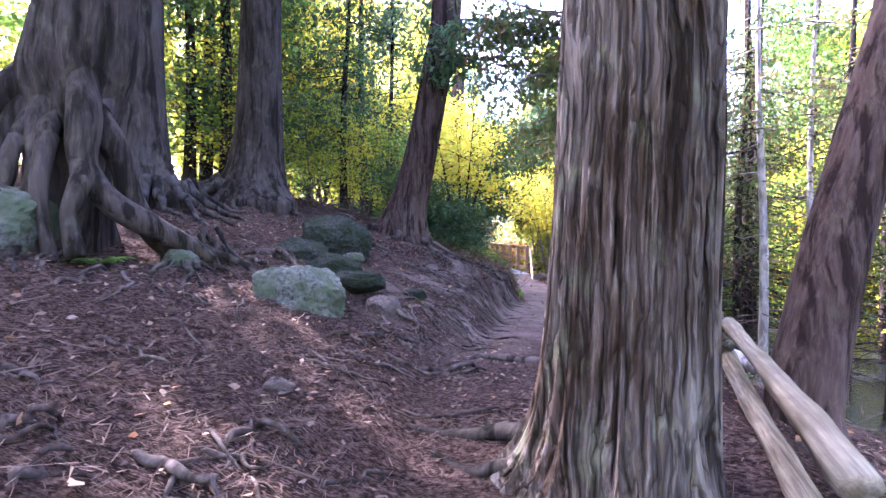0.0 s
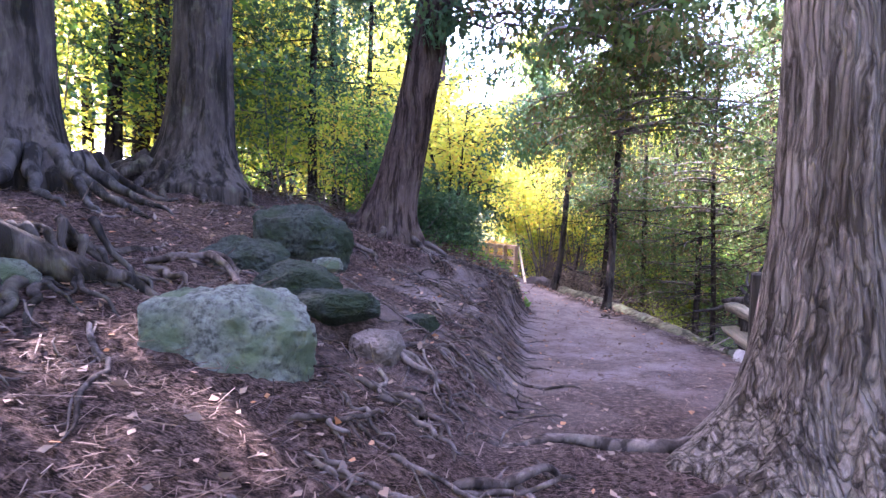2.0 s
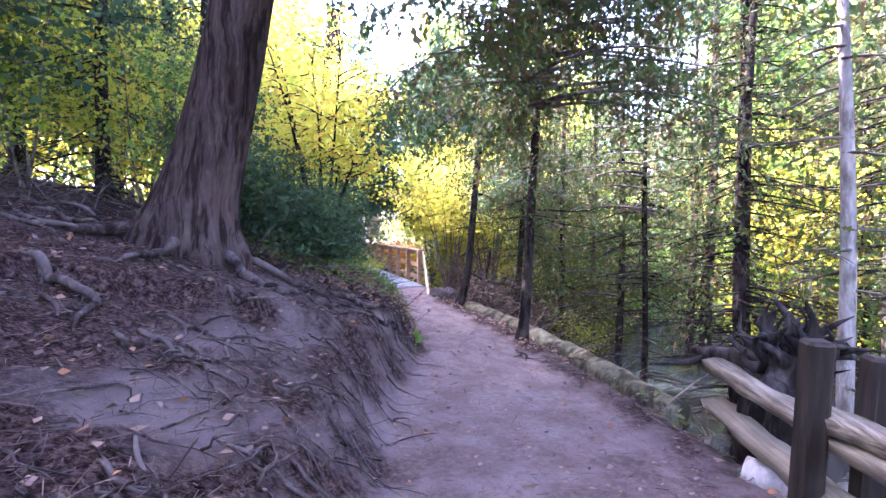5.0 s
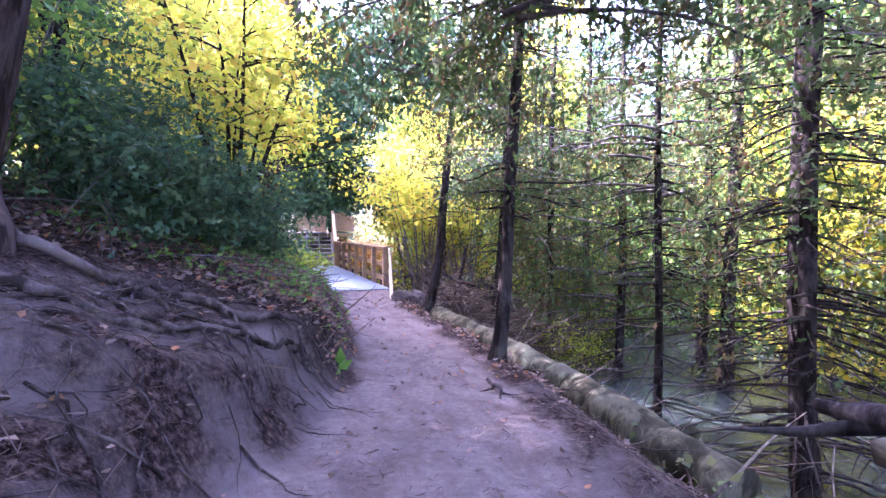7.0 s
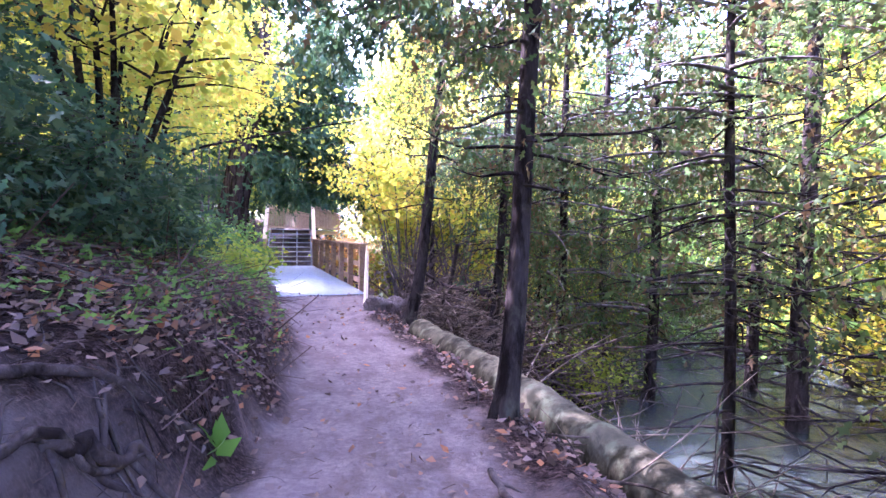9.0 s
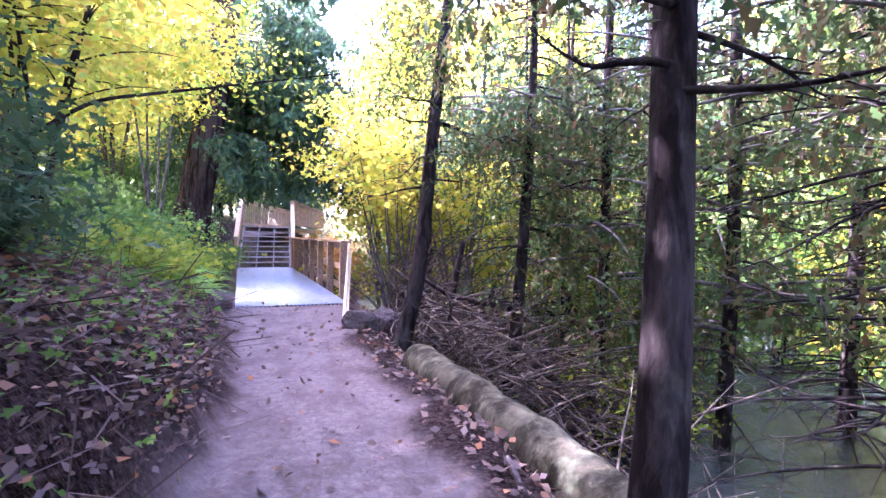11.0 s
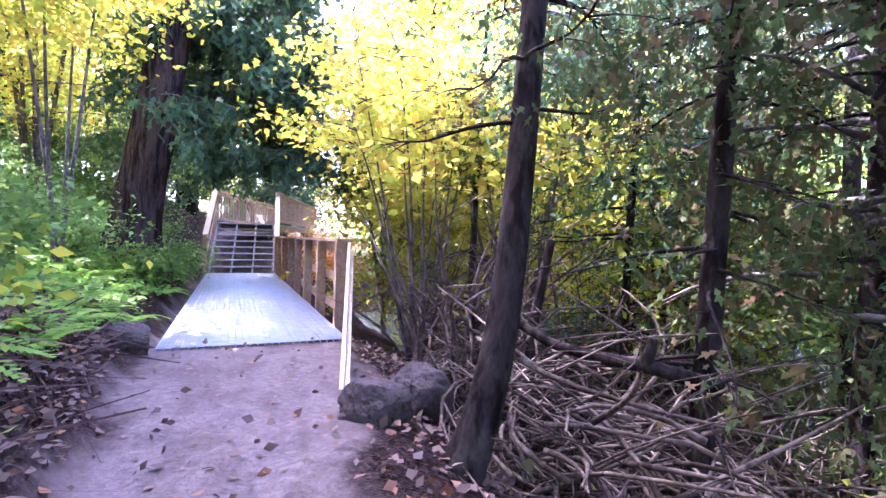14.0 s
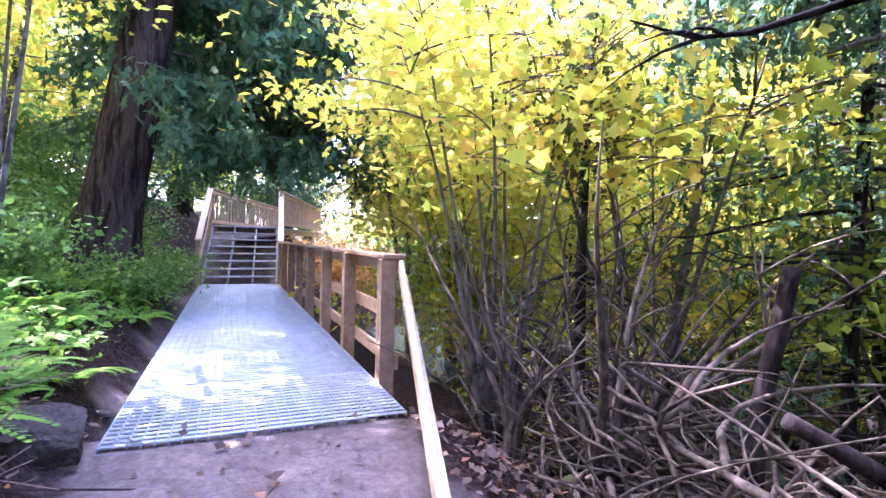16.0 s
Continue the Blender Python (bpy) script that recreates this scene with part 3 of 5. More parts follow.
# the great cedar that the trail squeezes past
near_cedar = old_tree("cedar_tree", 0.95, 2.52, [(0, 0, 0.2), (0, 0, 0.9), (0.015, -0.07, 2.2), (0.03, -0.10, 4.5), (0.05, -0.10, 9)],
                      [0.42, 0.375, 0.345, 0.34, 0.335, 0.33, 0.30], BARK_CEDAR,
                      "huge old cedar with deeply furrowed grey-brown shredding bark",
                      [(168, 0.34), (205, 0.22), (250, 0.16), (300, 0.14), (20, 0.2), (100, 0.12)], 0.24, 260, 170, 0.034, 1.0, fine=1.7)
for deg, z0, z1, r in ((248, -0.1, 1.25, 0.045), (256, -0.1, 1.0, 0.055), (264, -0.1, 2.4, 0.03), (238, 0.1, 3.4, 0.022), (222, 0.2, 2.6, 0.025), (275, -0.1, 3.6, 0.028)):
    w = np.linspace(0, 1, 40)
    zz = z0 + (z1 - z0) * w
    aa = np.radians(deg) + 0.10 * np.sin(3.1 * w + deg) + 0.03 * np.sin(9 * w + deg) - 0.12 * (1 - w)
    rr = 0.35 + 0.02 * np.exp(-zz / 0.4) + 0.10 * np.exp(-(zz + 0.1) / 0.25)
    v, f = tubes([(np.stack([rr * np.cos(aa), rr * np.sin(aa), zz], 1), r * (1.1 - 0.8 * w ** 2))], 8)
    mesh_part("bark_strip", v, f, BARK_CEDAR, near_cedar)
root(near_cedar, [(0.8, 2.7), (0.5, 2.95), (0.15, 3.1), (-0.25, 3.2)], 0.095, 0.015, 0.2, BARK_ROOTED, 0.18)
root(near_cedar, [(0.8, 2.45), (0.5, 2.5), (0.2, 2.62), (-0.05, 2.85)], 0.085, 0.015, 0.1, BARK_ROOTED, 0.22)
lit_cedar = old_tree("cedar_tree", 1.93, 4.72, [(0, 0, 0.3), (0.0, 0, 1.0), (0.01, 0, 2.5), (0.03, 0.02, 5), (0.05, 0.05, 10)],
                     [0.42, 0.31, 0.275, 0.265, 0.26, 0.25, 0.22], BARK_RIBBED,
                     "tall cedar with ribbed pale bark and a broad flaring foot",
                     [(180, 0.50), (212, 0.42), (250, 0.30), (150, 0.3), (90, 0.25), (0, 0.25), (300, 0.25)], 0.34, 160, 120, 0.03, 3.0)
root(lit_cedar, [(1.3, 4.8), (0.9, 4.95), (0.4, 5.05), (-0.05, 5.0)], 0.06, 0.02, 0.2, rise=0.05)
root(lit_cedar, [(1.3, 4.5), (0.95, 4.3), (0.7, 4.25)], 0.05, 0.015, 0.2)
leaning_cedar = old_tree("cedar_tree", 2.78, 3.8, [(0.05, 0, 0.3), (0.33, 0.05, 1.5), (0.9, 0.1, 3.5), (2.0, 0.2, 7.5)],
                         [0.26, 0.215, 0.20, 0.19, 0.18, 0.16], BARK_RED, "leaning cedar trunk beside the split-rail fence",
                         [(200, 0.15), (280, 0.15), (90, 0.15)], 0.25, 80, 60, 0.03, 5.0)
root(leaning_cedar, [(2.7, 3.6), (2.5, 3.3), (2.3, 3.15)], 0.07, 0.015, 0.3, rise=0.1)
root(leaning_cedar, [(2.85, 3.6), (2.95, 3.3), (3.0, 3.0)], 0.06, 0.015, 0.3, rise=0.1)
rooted_cedar = old_tree("cedar_tree", -3.55, 4.7, [(0, 0, 0.3), (0.02, 0, 0.9), (0.06, 0, 1.35), (0.18, 0, 1.9), (0.27, 0, 2.5), (0.3, 0, 5), (0.35, 0, 8)],
                        [0.26, 0.27, 0.32, 0.44, 0.39, 0.345, 0.33, 0.32, 0.315, 0.31, 0.305, 0.30, 0.29, 0.28], BARK_ROOTED,
                        "ancient cedar on the bank with a mass of bare twisted roots",
                        [(190, 0.25), (150, 0.2), (60, 0.2), (100, 0.25)], 0.55, 140, 90, 0.03, 7.0, fine=0.4)


def leg(tree, pts, r0, r1, material=BARK_ROOTED):
    """A thick root that stands clear of the ground like a leg."""
    pts = [(pts[0][0], pts[0][1] + 0.42, pts[0][2] + 0.35)] + list(pts)
    p = smooth_path(pts, 32)
    w = np.linspace(0, 1, 32)
    r = (r0 + (r1 - r0) * w) * (0.55 + 0.45 * np.clip(w / 0.35, 0, 1)) * (1 + 0.10 * np.sin(9 * w + r0 * 40) + 0.06 * np.sin(21 * w))
    v, f = tubes([(local(tree, p), r)], 14)
    return mesh_part("root", v, f, material, tree)


leg(rooted_cedar, [(-3.25, 4.5, 2.9), (-3.12, 4.35, 2.4), (-3.14, 4.3, 2.0), (-2.95, 4.4, 1.66), (-2.68, 4.7, 1.42), (-2.45, 5.0, 1.22), (-2.2, 5.2, 1.05)], 0.17, 0.08)
leg(rooted_cedar, [(-3.75, 4.4, 2.75), (-3.98, 4.25, 2.35), (-4.02, 4.15, 2.05), (-3.75, 4.05, 1.80), (-3.45, 4.0, 1.62), (-3.42, 3.95, 1.25)], 0.20, 0.07)
leg(rooted_cedar, [(-3.45, 4.4, 2.45), (-3.36, 4.2, 2.1), (-3.36, 4.12, 1.8), (-3.3, 4.1, 1.5), (-3.2, 4.05, 1.15)], 0.10, 0.05)
leg(rooted_cedar, [(-3.2, 4.4, 2.2), (-3.05, 4.2, 1.85), (-3.1, 4.1, 1.55), (-3.0, 4.05, 1.2)], 0.10, 0.07)
leg(rooted_cedar, [(-3.6, 4.4, 2.5), (-3.6, 4.15, 2.1), (-3.62, 4.05, 1.7), (-3.55, 4.0, 1.3)], 0.08, 0.05)
leg(rooted_cedar, [(-3.2, 4.55, 2.5), (-2.98, 4.6, 2.1), (-2.95, 4.7, 1.7), (-2.85, 4.9, 1.35), (-2.7, 5.1, 1.15)], 0.16, 0.08)
leg(rooted_cedar, [(-3.5, 4.42, 2.6), (-3.52, 4.3, 2.25), (-3.42, 4.2, 1.95), (-3.46, 4.1, 1.6), (-3.4, 4.1, 1.2)], 0.13, 0.05)
leg(rooted_cedar, [(-3.7, 4.45, 2.6), (-3.78, 4.3, 2.2), (-3.7, 4.2, 1.9), (-3.78, 4.1, 1.6), (-3.75, 4.05, 1.2)], 0.14, 0.07)
leg(rooted_cedar, [(-3.9, 4.4, 2.5), (-4.3, 4.2, 2.15), (-4.6, 4.0, 1.8), (-4.7, 3.8, 1.4)], 0.20, 0.10)
for xy, r0, rise in (([(-2.4, 5.05), (-2.2, 5.15), (-1.9, 5.35)], 0.08, 0.05),
                     ([(-2.6, 4.95), (-2.45, 4.8), (-2.35, 4.6), (-2.3, 4.3)], 0.05, 0.08),
                     ([(-2.55, 5.0), (-2.6, 4.8), (-2.62, 4.5), (-2.55, 4.3)], 0.045, 0.08),
                     ([(-2.5, 5.05), (-2.38, 4.85), (-2.28, 4.65), (-2.2, 4.5)], 0.04, 0.06),
                     ([(-2.85, 4.9), (-2.7, 5.3), (-2.6, 5.7), (-2.4, 6.1)], 0.09, 0.2),
                     ([(-3.0, 5.1), (-3.0, 5.6), (-2.8, 6.0)], 0.08, 0.2),
                     ([(-3.42, 3.95), (-3.3, 3.75), (-3.1, 3.6)], 0.06, 0.05),
                     ([(-3.4, 3.9), (-3.42, 3.7), (-3.45, 3.5)], 0.05, 0.05)):
    root(rooted_cedar, xy, r0, 0.015, 0.55, BARK_ROOTED, rise)
rng = np.random.default_rng(530)
for k in range(16):
    x, y = -2.75 + 0.45 * rng.random(), 4.95 + 0.5 * rng.random()
    a, L = rng.normal(-0.5, 0.55), rng.uniform(0.35, 0.75)
    root(rooted_cedar, [(x + L * w * math.cos(a + 0.7 * w * math.sin(k)), y + L * w * math.sin(a + 0.7 * w * math.sin(k))) for w in (0, 0.33, 0.66, 1)],
         rng.uniform(0.018, 0.035), 0.008, 0.9, CHAR if k % 2 else BARK_ROOTED, rng.uniform(0.1, 0.3))
grey_cedar = old_tree("cedar_tree", -4.82, 7.8, [(0, 0, 0.5), (0, 0, 1.5), (0, 0, 4), (0.1, 0, 10)], [0.5, 0.42, 0.39, 0.37, 0.34],
                      BARK_ROOTED, "straight grey cedar trunk with black roots at its foot",
                      [(300, 0.5), (340, 0.6), (250, 0.5), (30, 0.3)], 0.35, 90, 60, 0.025, 9.0, fine=0.6)
for xy, r0 in (([(-4.1, 7.5), (-3.7, 7.3), (-3.3, 7.3), (-3.0, 7.1)], 0.10), ([(-4.2, 7.3), (-3.9, 6.9), (-3.5, 6.7)], 0.09),
               ([(-4.0, 7.7), (-3.5, 7.7), (-3.0, 7.6)], 0.09), ([(-4.3, 7.2), (-4.1, 6.7), (-3.9, 6.4)], 0.09),
               ([(-3.9, 7.5), (-3.6, 7.1), (-3.3, 6.9)], 0.07), ([(-4.1, 8.1), (-3.8, 8.5), (-3.5, 8.9)], 0.08)):
    root(grey_cedar, xy, r0, 0.02, 0.9, CHAR, 0.35)
flared_cedar = old_tree("cedar_tree", -3.85, 10.4, [(0, 0, 0.4), (0.02, 0, 1.2), (0.05, 0, 3), (0.2, 0, 9)],
                        [0.50, 0.46, 0.41, 0.385, 0.37, 0.35, 0.3], BARK_ROOTED, "tall cedar whose trunk spreads into buttress roots",
                        [(200, 0.8), (235, 0.55), (265, 0.4), (290, 0.45), (320, 0.5), (350, 0.35), (170, 0.5)], 0.45, 130, 80, 0.03, 11.0, fine=0.8)
for xy, r0 in (([(-4.5, 10.1), (-5.0, 9.8), (-5.6, 9.6)], 0.16), ([(-4.4, 9.9), (-4.8, 9.4), (-5.1, 8.9)], 0.14),
               ([(-4.1, 9.8), (-4.3, 9.3), (-4.3, 8.9)], 0.11), ([(-3.6, 9.8), (-3.4, 9.4), (-3.3, 9.1)], 0.10),
               ([(-3.3, 10.0), (-2.9, 9.8), (-2.6, 9.7)], 0.09), ([(-3.9, 9.7), (-3.9, 9.2), (-3.7, 8.9)], 0.09)):
    root(flared_cedar, xy, r0, 0.03, 0.5, BARK_ROOTED, 0.3)
tilted_cedar = old_tree("cedar_tree", -0.88, 11.0, [(0.02, 0, 0.3), (0.22, -0.05, 1.0), (0.5, -0.12, 2.2), (0.95, -0.25, 4.6), (1.35, -0.3, 9)],
                        [0.46, 0.38, 0.33, 0.315, 0.31, 0.30, 0.26], BARK_RED, "reddish cedar leaning out over the trail",
                        [(185, 0.42), (215, 0.28), (250, 0.16), (300, 0.2), (340, 0.26), (150, 0.3)], 0.42, 120, 90, 0.028, 13.0)
for xy, r0 in (([(-0.45, 10.7), (-0.2, 10.4), (0.1, 10.2), (0.5, 10.3), (0.8, 10.6)], 0.07), ([(-1.4, 10.8), (-1.9, 10.6), (-2.4, 10.7)], 0.09),
               ([(-0.4, 10.9), (0.1, 10.9), (0.6, 11.2), (1.1, 11.1), (1.5, 11.6), (1.93, 12.2)], 0.05),
               ([(-0.9, 10.5), (-1.0, 9.9), (-1.2, 9.4)], 0.06)):
    root(tilted_cedar, xy, r0, 0.02, 0.6, ROOT, 0.1)
far_cedar = old_tree("cedar_tree", -0.2, 27.1, [(0.0, 0, 0.3), (0.1, 0, 1), (0.45, 0.1, 3.2), (1.0, 0.2, 7), (1.2, 0.2, 11)],
                     [0.55, 0.44, 0.42, 0.40, 0.36, 0.30], BARK_RED, "big reddish cedar leaning over the boardwalk",
                     [(0, 0.3), (120, 0.3), (240, 0.3)], 0.4, 60, 50, 0.03, 15.0)
cedar_crown(far_cedar, (2.0, 1.0, 5.0), (2.9, 5.0), 110, 210, 5, CEDAR, 0.26)
cedar_crown(near_cedar, (0.0, 0.0, 8.0), (3.2, 4.0), 30, 120, 6, CEDAR, 0.26)
cedar_crown(lit_cedar, (0.6, 4.2, 6.3), (2.6, 2.6), 26, 170, 7, CEDAR_BROWN, 0.14)
cedar_crown(lit_cedar, (1.0, 5.0, 4.9), (2.3, 1.4), 26, 130, 17, CEDAR_BROWN, 0.19)
cedar_crown(lit_cedar, (-0.9, 6.2, 5.4), (1.8, 1.2), 18, 110, 18, CEDAR, 0.19)
cedar_crown(tilted_cedar, (1.0, 0.3, 7.2), (2.8, 3.0), 26, 140, 8, CEDAR, 0.22)
cedar_crown(flared_cedar, (0.0, 0.0, 8.0), (3.2, 4.0), 26, 120, 9, CEDAR, 0.26)
cedar_crown(rooted_cedar, (0.0, 0.0, 8.5), (3.2, 4.0), 26, 110, 10, CEDAR, 0.26)
cedar_crown(grey_cedar, (0.0, 0.0, 8.5), (3.0, 4.0), 22, 110, 11, CEDAR, 0.26)

# slender conifers between the trail and the stream
conifer(4.02, 17.64, 0.10, 9, (0.095, 0.05), 21, 14, 1.3, (3.2, 6.0), 2600, bend=0.32, spray=0.09, low=2.3, label="dark curved conifer trunk at the trail edge")
hanging = conifer(3.815, 12.62, 0.078, 10, (0.05, 0.06), 22, 24, 1.4, (2.9, 6.0), 3400, bend=0.18, spray=0.10, low=2.0, label="dark conifer standing in front of a fallen log")
cedar_crown(hanging, (-0.2, -1.3, 4.9), (2.5, 2.8), 60, 190, 88, CEDAR_BROWN, 0.12)
cedar_crown(hanging, (-0.5, 2.6, 4.8), (1.9, 1.5), 26, 130, 91, CEDAR, 0.19)
cedar_crown(hanging, (0.6, 2.9, 4.3), (1.5, 1.5), 14, 110, 92, CEDAR_BROWN, 0.18)
sprayed = conifer(6.75, 19.5, 0.05, 8, (0.01, 0.0), 29, 34, 1.5, (1.5, 6), 2800, material=CEDAR, low=0.9, spray=0.10)
cedar_crown(sprayed, (-0.4, 0.0, 4.5), (1.4, 1.4), 22, 130, 95, CEDAR, 0.12)
conifer(5.52, 17.36, 0.08, 8, (0.03, 0.02), 23, 26, 1.3, (2.2, 5), 1300, bend=0.22)
conifer(7.3, 19.0, 0.06, 8, (0.01, 0.02), 24, 24, 1.2, (2.2, 5), 900, bend=0.12)
sprayed = conifer(6.85, 17.2, 0.085, 9, (0.02, 0.0), 25, 30, 1.5, (1.8, 5), 1500)
cedar_crown(sprayed, (0.0, 0.0, 3.4), (1.7, 3.6), 26, 140, 89, CEDAR_BROWN, 0.11)
sprayed = conifer(8.1, 16.2, 0.09, 10, (0.0, 0.0), 81, 34, 1.6, (1.8, 6), 1200)
cedar_crown(sprayed, (0.0, 0.0, 3.8), (2.0, 4.6), 42, 150, 93, CEDAR_BROWN, 0.11)
sprayed = conifer(8.2, 20.2, 0.08, 9, (0.0, 0.0), 82, 26, 1.5, (1.8, 6), 1200)
cedar_crown(sprayed, (0.0, 0.0, 4.2), (1.9, 4.0), 50, 150, 94, CEDAR, 0.12)
sprayed = conifer(6.75, 13.35, 0.06, 9, (0.012, 0.02), 26, 70, 1.8, (3.2, 6), 240, low=0.5)
cedar_crown(sprayed, (0.0, 0.0, 4.4), (1.5, 2.4), 14, 70, 90, CEDAR_BROWN, 0.12)
conifer(6.6, 10.95, 0.085, 10, (0.02, 0.0), 27, 70, 1.9, (3.2, 6), 240, low=0.6)
conifer(7.2, 11.35, 0.13, 11, (-0.01, 0.02), 28, 70, 2.0, (3.2, 6), 240, low=0.6)
conifer(9.3, 14.55, 0.13, 11, (0.01, 0.0), 29, 60, 1.9, (3.4, 6), 300)
conifer(10.2, 16.1, 0.10, 11, (0.0, 0.0), 30, 60, 1.9, (3.4, 6), 300)
# two trunks in bright light: the light is put into their pale bark colour
conifer(5.8, 8.7, 0.075, 9, (-0.02, 0.02), 31, 22, 1.4, (3.0, 6), 400, BARK_PALE, label="thin trunk beyond the fence, coloured pale as brightly lit")
conifer(6.3, 8.4, 0.06, 9, (0.02, 0.02), 32, 22, 1.2, (3.0, 6), 400, BARK_PALE, label="thin trunk beyond the fence, coloured pale as brightly lit")
conifer(7.4, 8.0, 0.09, 10, (0.03, 0.02), 33, 30, 1.5, (2.4, 6), 700)
conifer(5.4, 20.9, 0.05, 7, (0.03, 0.02), 34, 18, 1.0, (2.4, 5), 600)


# ---- boardwalk ----
AX = radians(5.6)
DU, DV = Vector((-math.sin(AX), math.cos(AX), 0)), Vector((math.cos(AX), math.sin(AX), 0))
FRONT = Vector((2.80, 20.57, DECK_Z))
HALF = 0.975


DECK_LEN = 10.8


def on_deck(s, w, z=0.0):
    """A place s metres along the boardwalk and w to the right of its middle."""
    return FRONT + DU * s + DV * (w + 0.085 * max(0.0, s - DECK_LEN - 0.1)) + Vector((0, 0, z))


def beam_bm(bm, a, b, width, height, bevel=0.006, side=None):
    """A squared timber from a to b, added to bm."""
    a, b = Vector(a), Vector(b)
    t = (b - a).normalized()
    s = side or t.cross(Vector((0, 0, 1)))
    s = Vector(s)
    s = (s - t * s.dot(t)).normalized()
    u = s.cross(t)
    out = []
    for c in (a, b):
        out.append([bm.verts.new(c + s * width / 2 * i + u * height / 2 * j) for i, j in ((-1, -1), (1, -1), (1, 1), (-1, 1))])
    A, B = out
    faces = [bm.faces.new(A[::-1]), bm.faces.new(B)]
    for i in range(4):
        k = (i + 1) % 4
        faces.append(bm.faces.new((A[i], A[k], B[k], B[i])))
    bmesh.ops.recalc_face_normals(bm, faces=faces)
    if bevel:
        bmesh.ops.bevel(bm, geom=list({e for f in faces for e in f.edges}), offset=bevel, segments=1, affect="EDGES")


def beam(name, a, b, width, height, material, parent, label="", side=None, bevel=0.006):
    bm = bmesh.new()
    o = parent.location if parent else Vector((0, 0, 0))
    beam_bm(bm, Vector(a) - o, Vector(b) - o, width, height, bevel, side)
    return part(name, bm, material, parent, label, smooth=False)


deck = thing("boardwalk", on_deck(0, 0), "raised boardwalk surfaced with galvanised metal grating", "boardwalk")


def grating_panel(s0, s1):
    """One grating panel: bearing bars along, toothed strips across."""
    o = deck.location
    V, F = [], []

    def box(c, du, dv, dz):
        k = len(V)
        for z in (-dz, dz):
            for a, b in ((-1, -1), (1, -1), (1, 1), (-1, 1)):
                V.append(tuple(c + DU * du * a + DV * dv * b + Vector((0, 0, z)) - o))
        F.extend([(k + 4, k + 5, k + 6, k + 7), (k, k + 3, k + 2, k + 1)] + [(k + i, k + (i + 1) % 4, k + 4 + (i + 1) % 4, k + 4 + i) for i in range(4)])

    n = 26
    for i in range(n + 1):
        box(on_deck((s0 + s1) / 2, -HALF + 2 * HALF * i / n, -0.02), (s1 - s0) / 2 - 0.004, 0.005, 0.018)
    m = int((s1 - s0) / 0.07)
    for j in range(m):
        s = s0 + 0.02 + (s1 - s0 - 0.04) * j / (m - 1)
        box(on_deck(s, 0, -0.006), 0.022, HALF, 0.004)
    return mesh_part("grating_panel", V, F, GRATING, deck, smooth=False)


for k in range(9):
    grating_panel(k * 1.2, k * 1.2 + 1.19)
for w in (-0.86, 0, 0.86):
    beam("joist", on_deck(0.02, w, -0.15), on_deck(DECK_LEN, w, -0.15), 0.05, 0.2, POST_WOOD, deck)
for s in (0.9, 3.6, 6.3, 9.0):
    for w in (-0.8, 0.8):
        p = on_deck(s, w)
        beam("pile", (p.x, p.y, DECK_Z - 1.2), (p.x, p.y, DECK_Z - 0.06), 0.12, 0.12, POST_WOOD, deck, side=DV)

railing = thing("boardwalk_railing", on_deck(0.85, 1.0), "brown timber railing with square posts and three rails", "railing")
POSTS = [0.85 + 1.53 * k for k in range(7)]
for s in POSTS:
    beam("post", on_deck(s, 1.05, -0.35), on_deck(s, 1.05, 1.115), 0.14, 0.14, DECK_WOOD, railing, side=DV)
beam("cap_rail", on_deck(0.74, 1.09, 1.14), on_deck(10.8, 1.09, 1.14), 0.21, 0.042, DECK_WOOD, railing)
for z, tall in ((1.05, 0.12), (0.60, 0.14), (0.17, 0.14)):
    for a, b in zip(POSTS[::2], POSTS[2::2]):
        beam("rail", on_deck(a - 0.06, 1.143, z), on_deck(b - 0.068, 1.143, z), 0.042, tall, DECK_WOOD, railing)
brace = thing("diagonal_brace", on_deck(0.55, 1.15), "pair of pale boards bracing the end post", "brace")
foot = ground_at(3.52, 18.85)
beam("board", on_deck(0.74, 1.145, 1.06), foot + Vector((0, 0, -0.05)), 0.04, 0.12, PALE_WOOD, brace)
beam("board", on_deck(0.76, 1.19, 0.93), foot + Vector((0.047, 0.02, -0.09)), 0.04, 0.12, PALE_WOOD, brace)

stairs = thing("timber_stairs", on_deck(DECK_LEN, 0), "open timber stairs with weathered grey treads", "stairs")
RISE, RUN, STEPS = 0.2, 0.29, 8
for k in range(STEPS):
    s, z = DECK_LEN + 0.05 + k * RUN, RISE * (k + 1)
    beam("tread", on_deck(s + 0.14, -HALF + 0.05, z - 0.02), on_deck(s + 0.14, HALF - 0.05, z - 0.02), 0.27, 0.04, STEP_WOOD, stairs)
for w in (-0.93, -0.31, 0.31, 0.93):
    beam("stringer", on_deck(DECK_LEN, w, -0.05), on_deck(DECK_LEN + STEPS * RUN, w, STEPS * RISE - 0.09), 0.045, 0.24, STEP_WOOD, stairs, side=DV)
TOP = DECK_LEN + STEPS * RUN
stair_rail = thing("stair_railing", on_deck(DECK_LEN, -1.0), "sunlit timber handrails on both sides of the stairs", "railing")
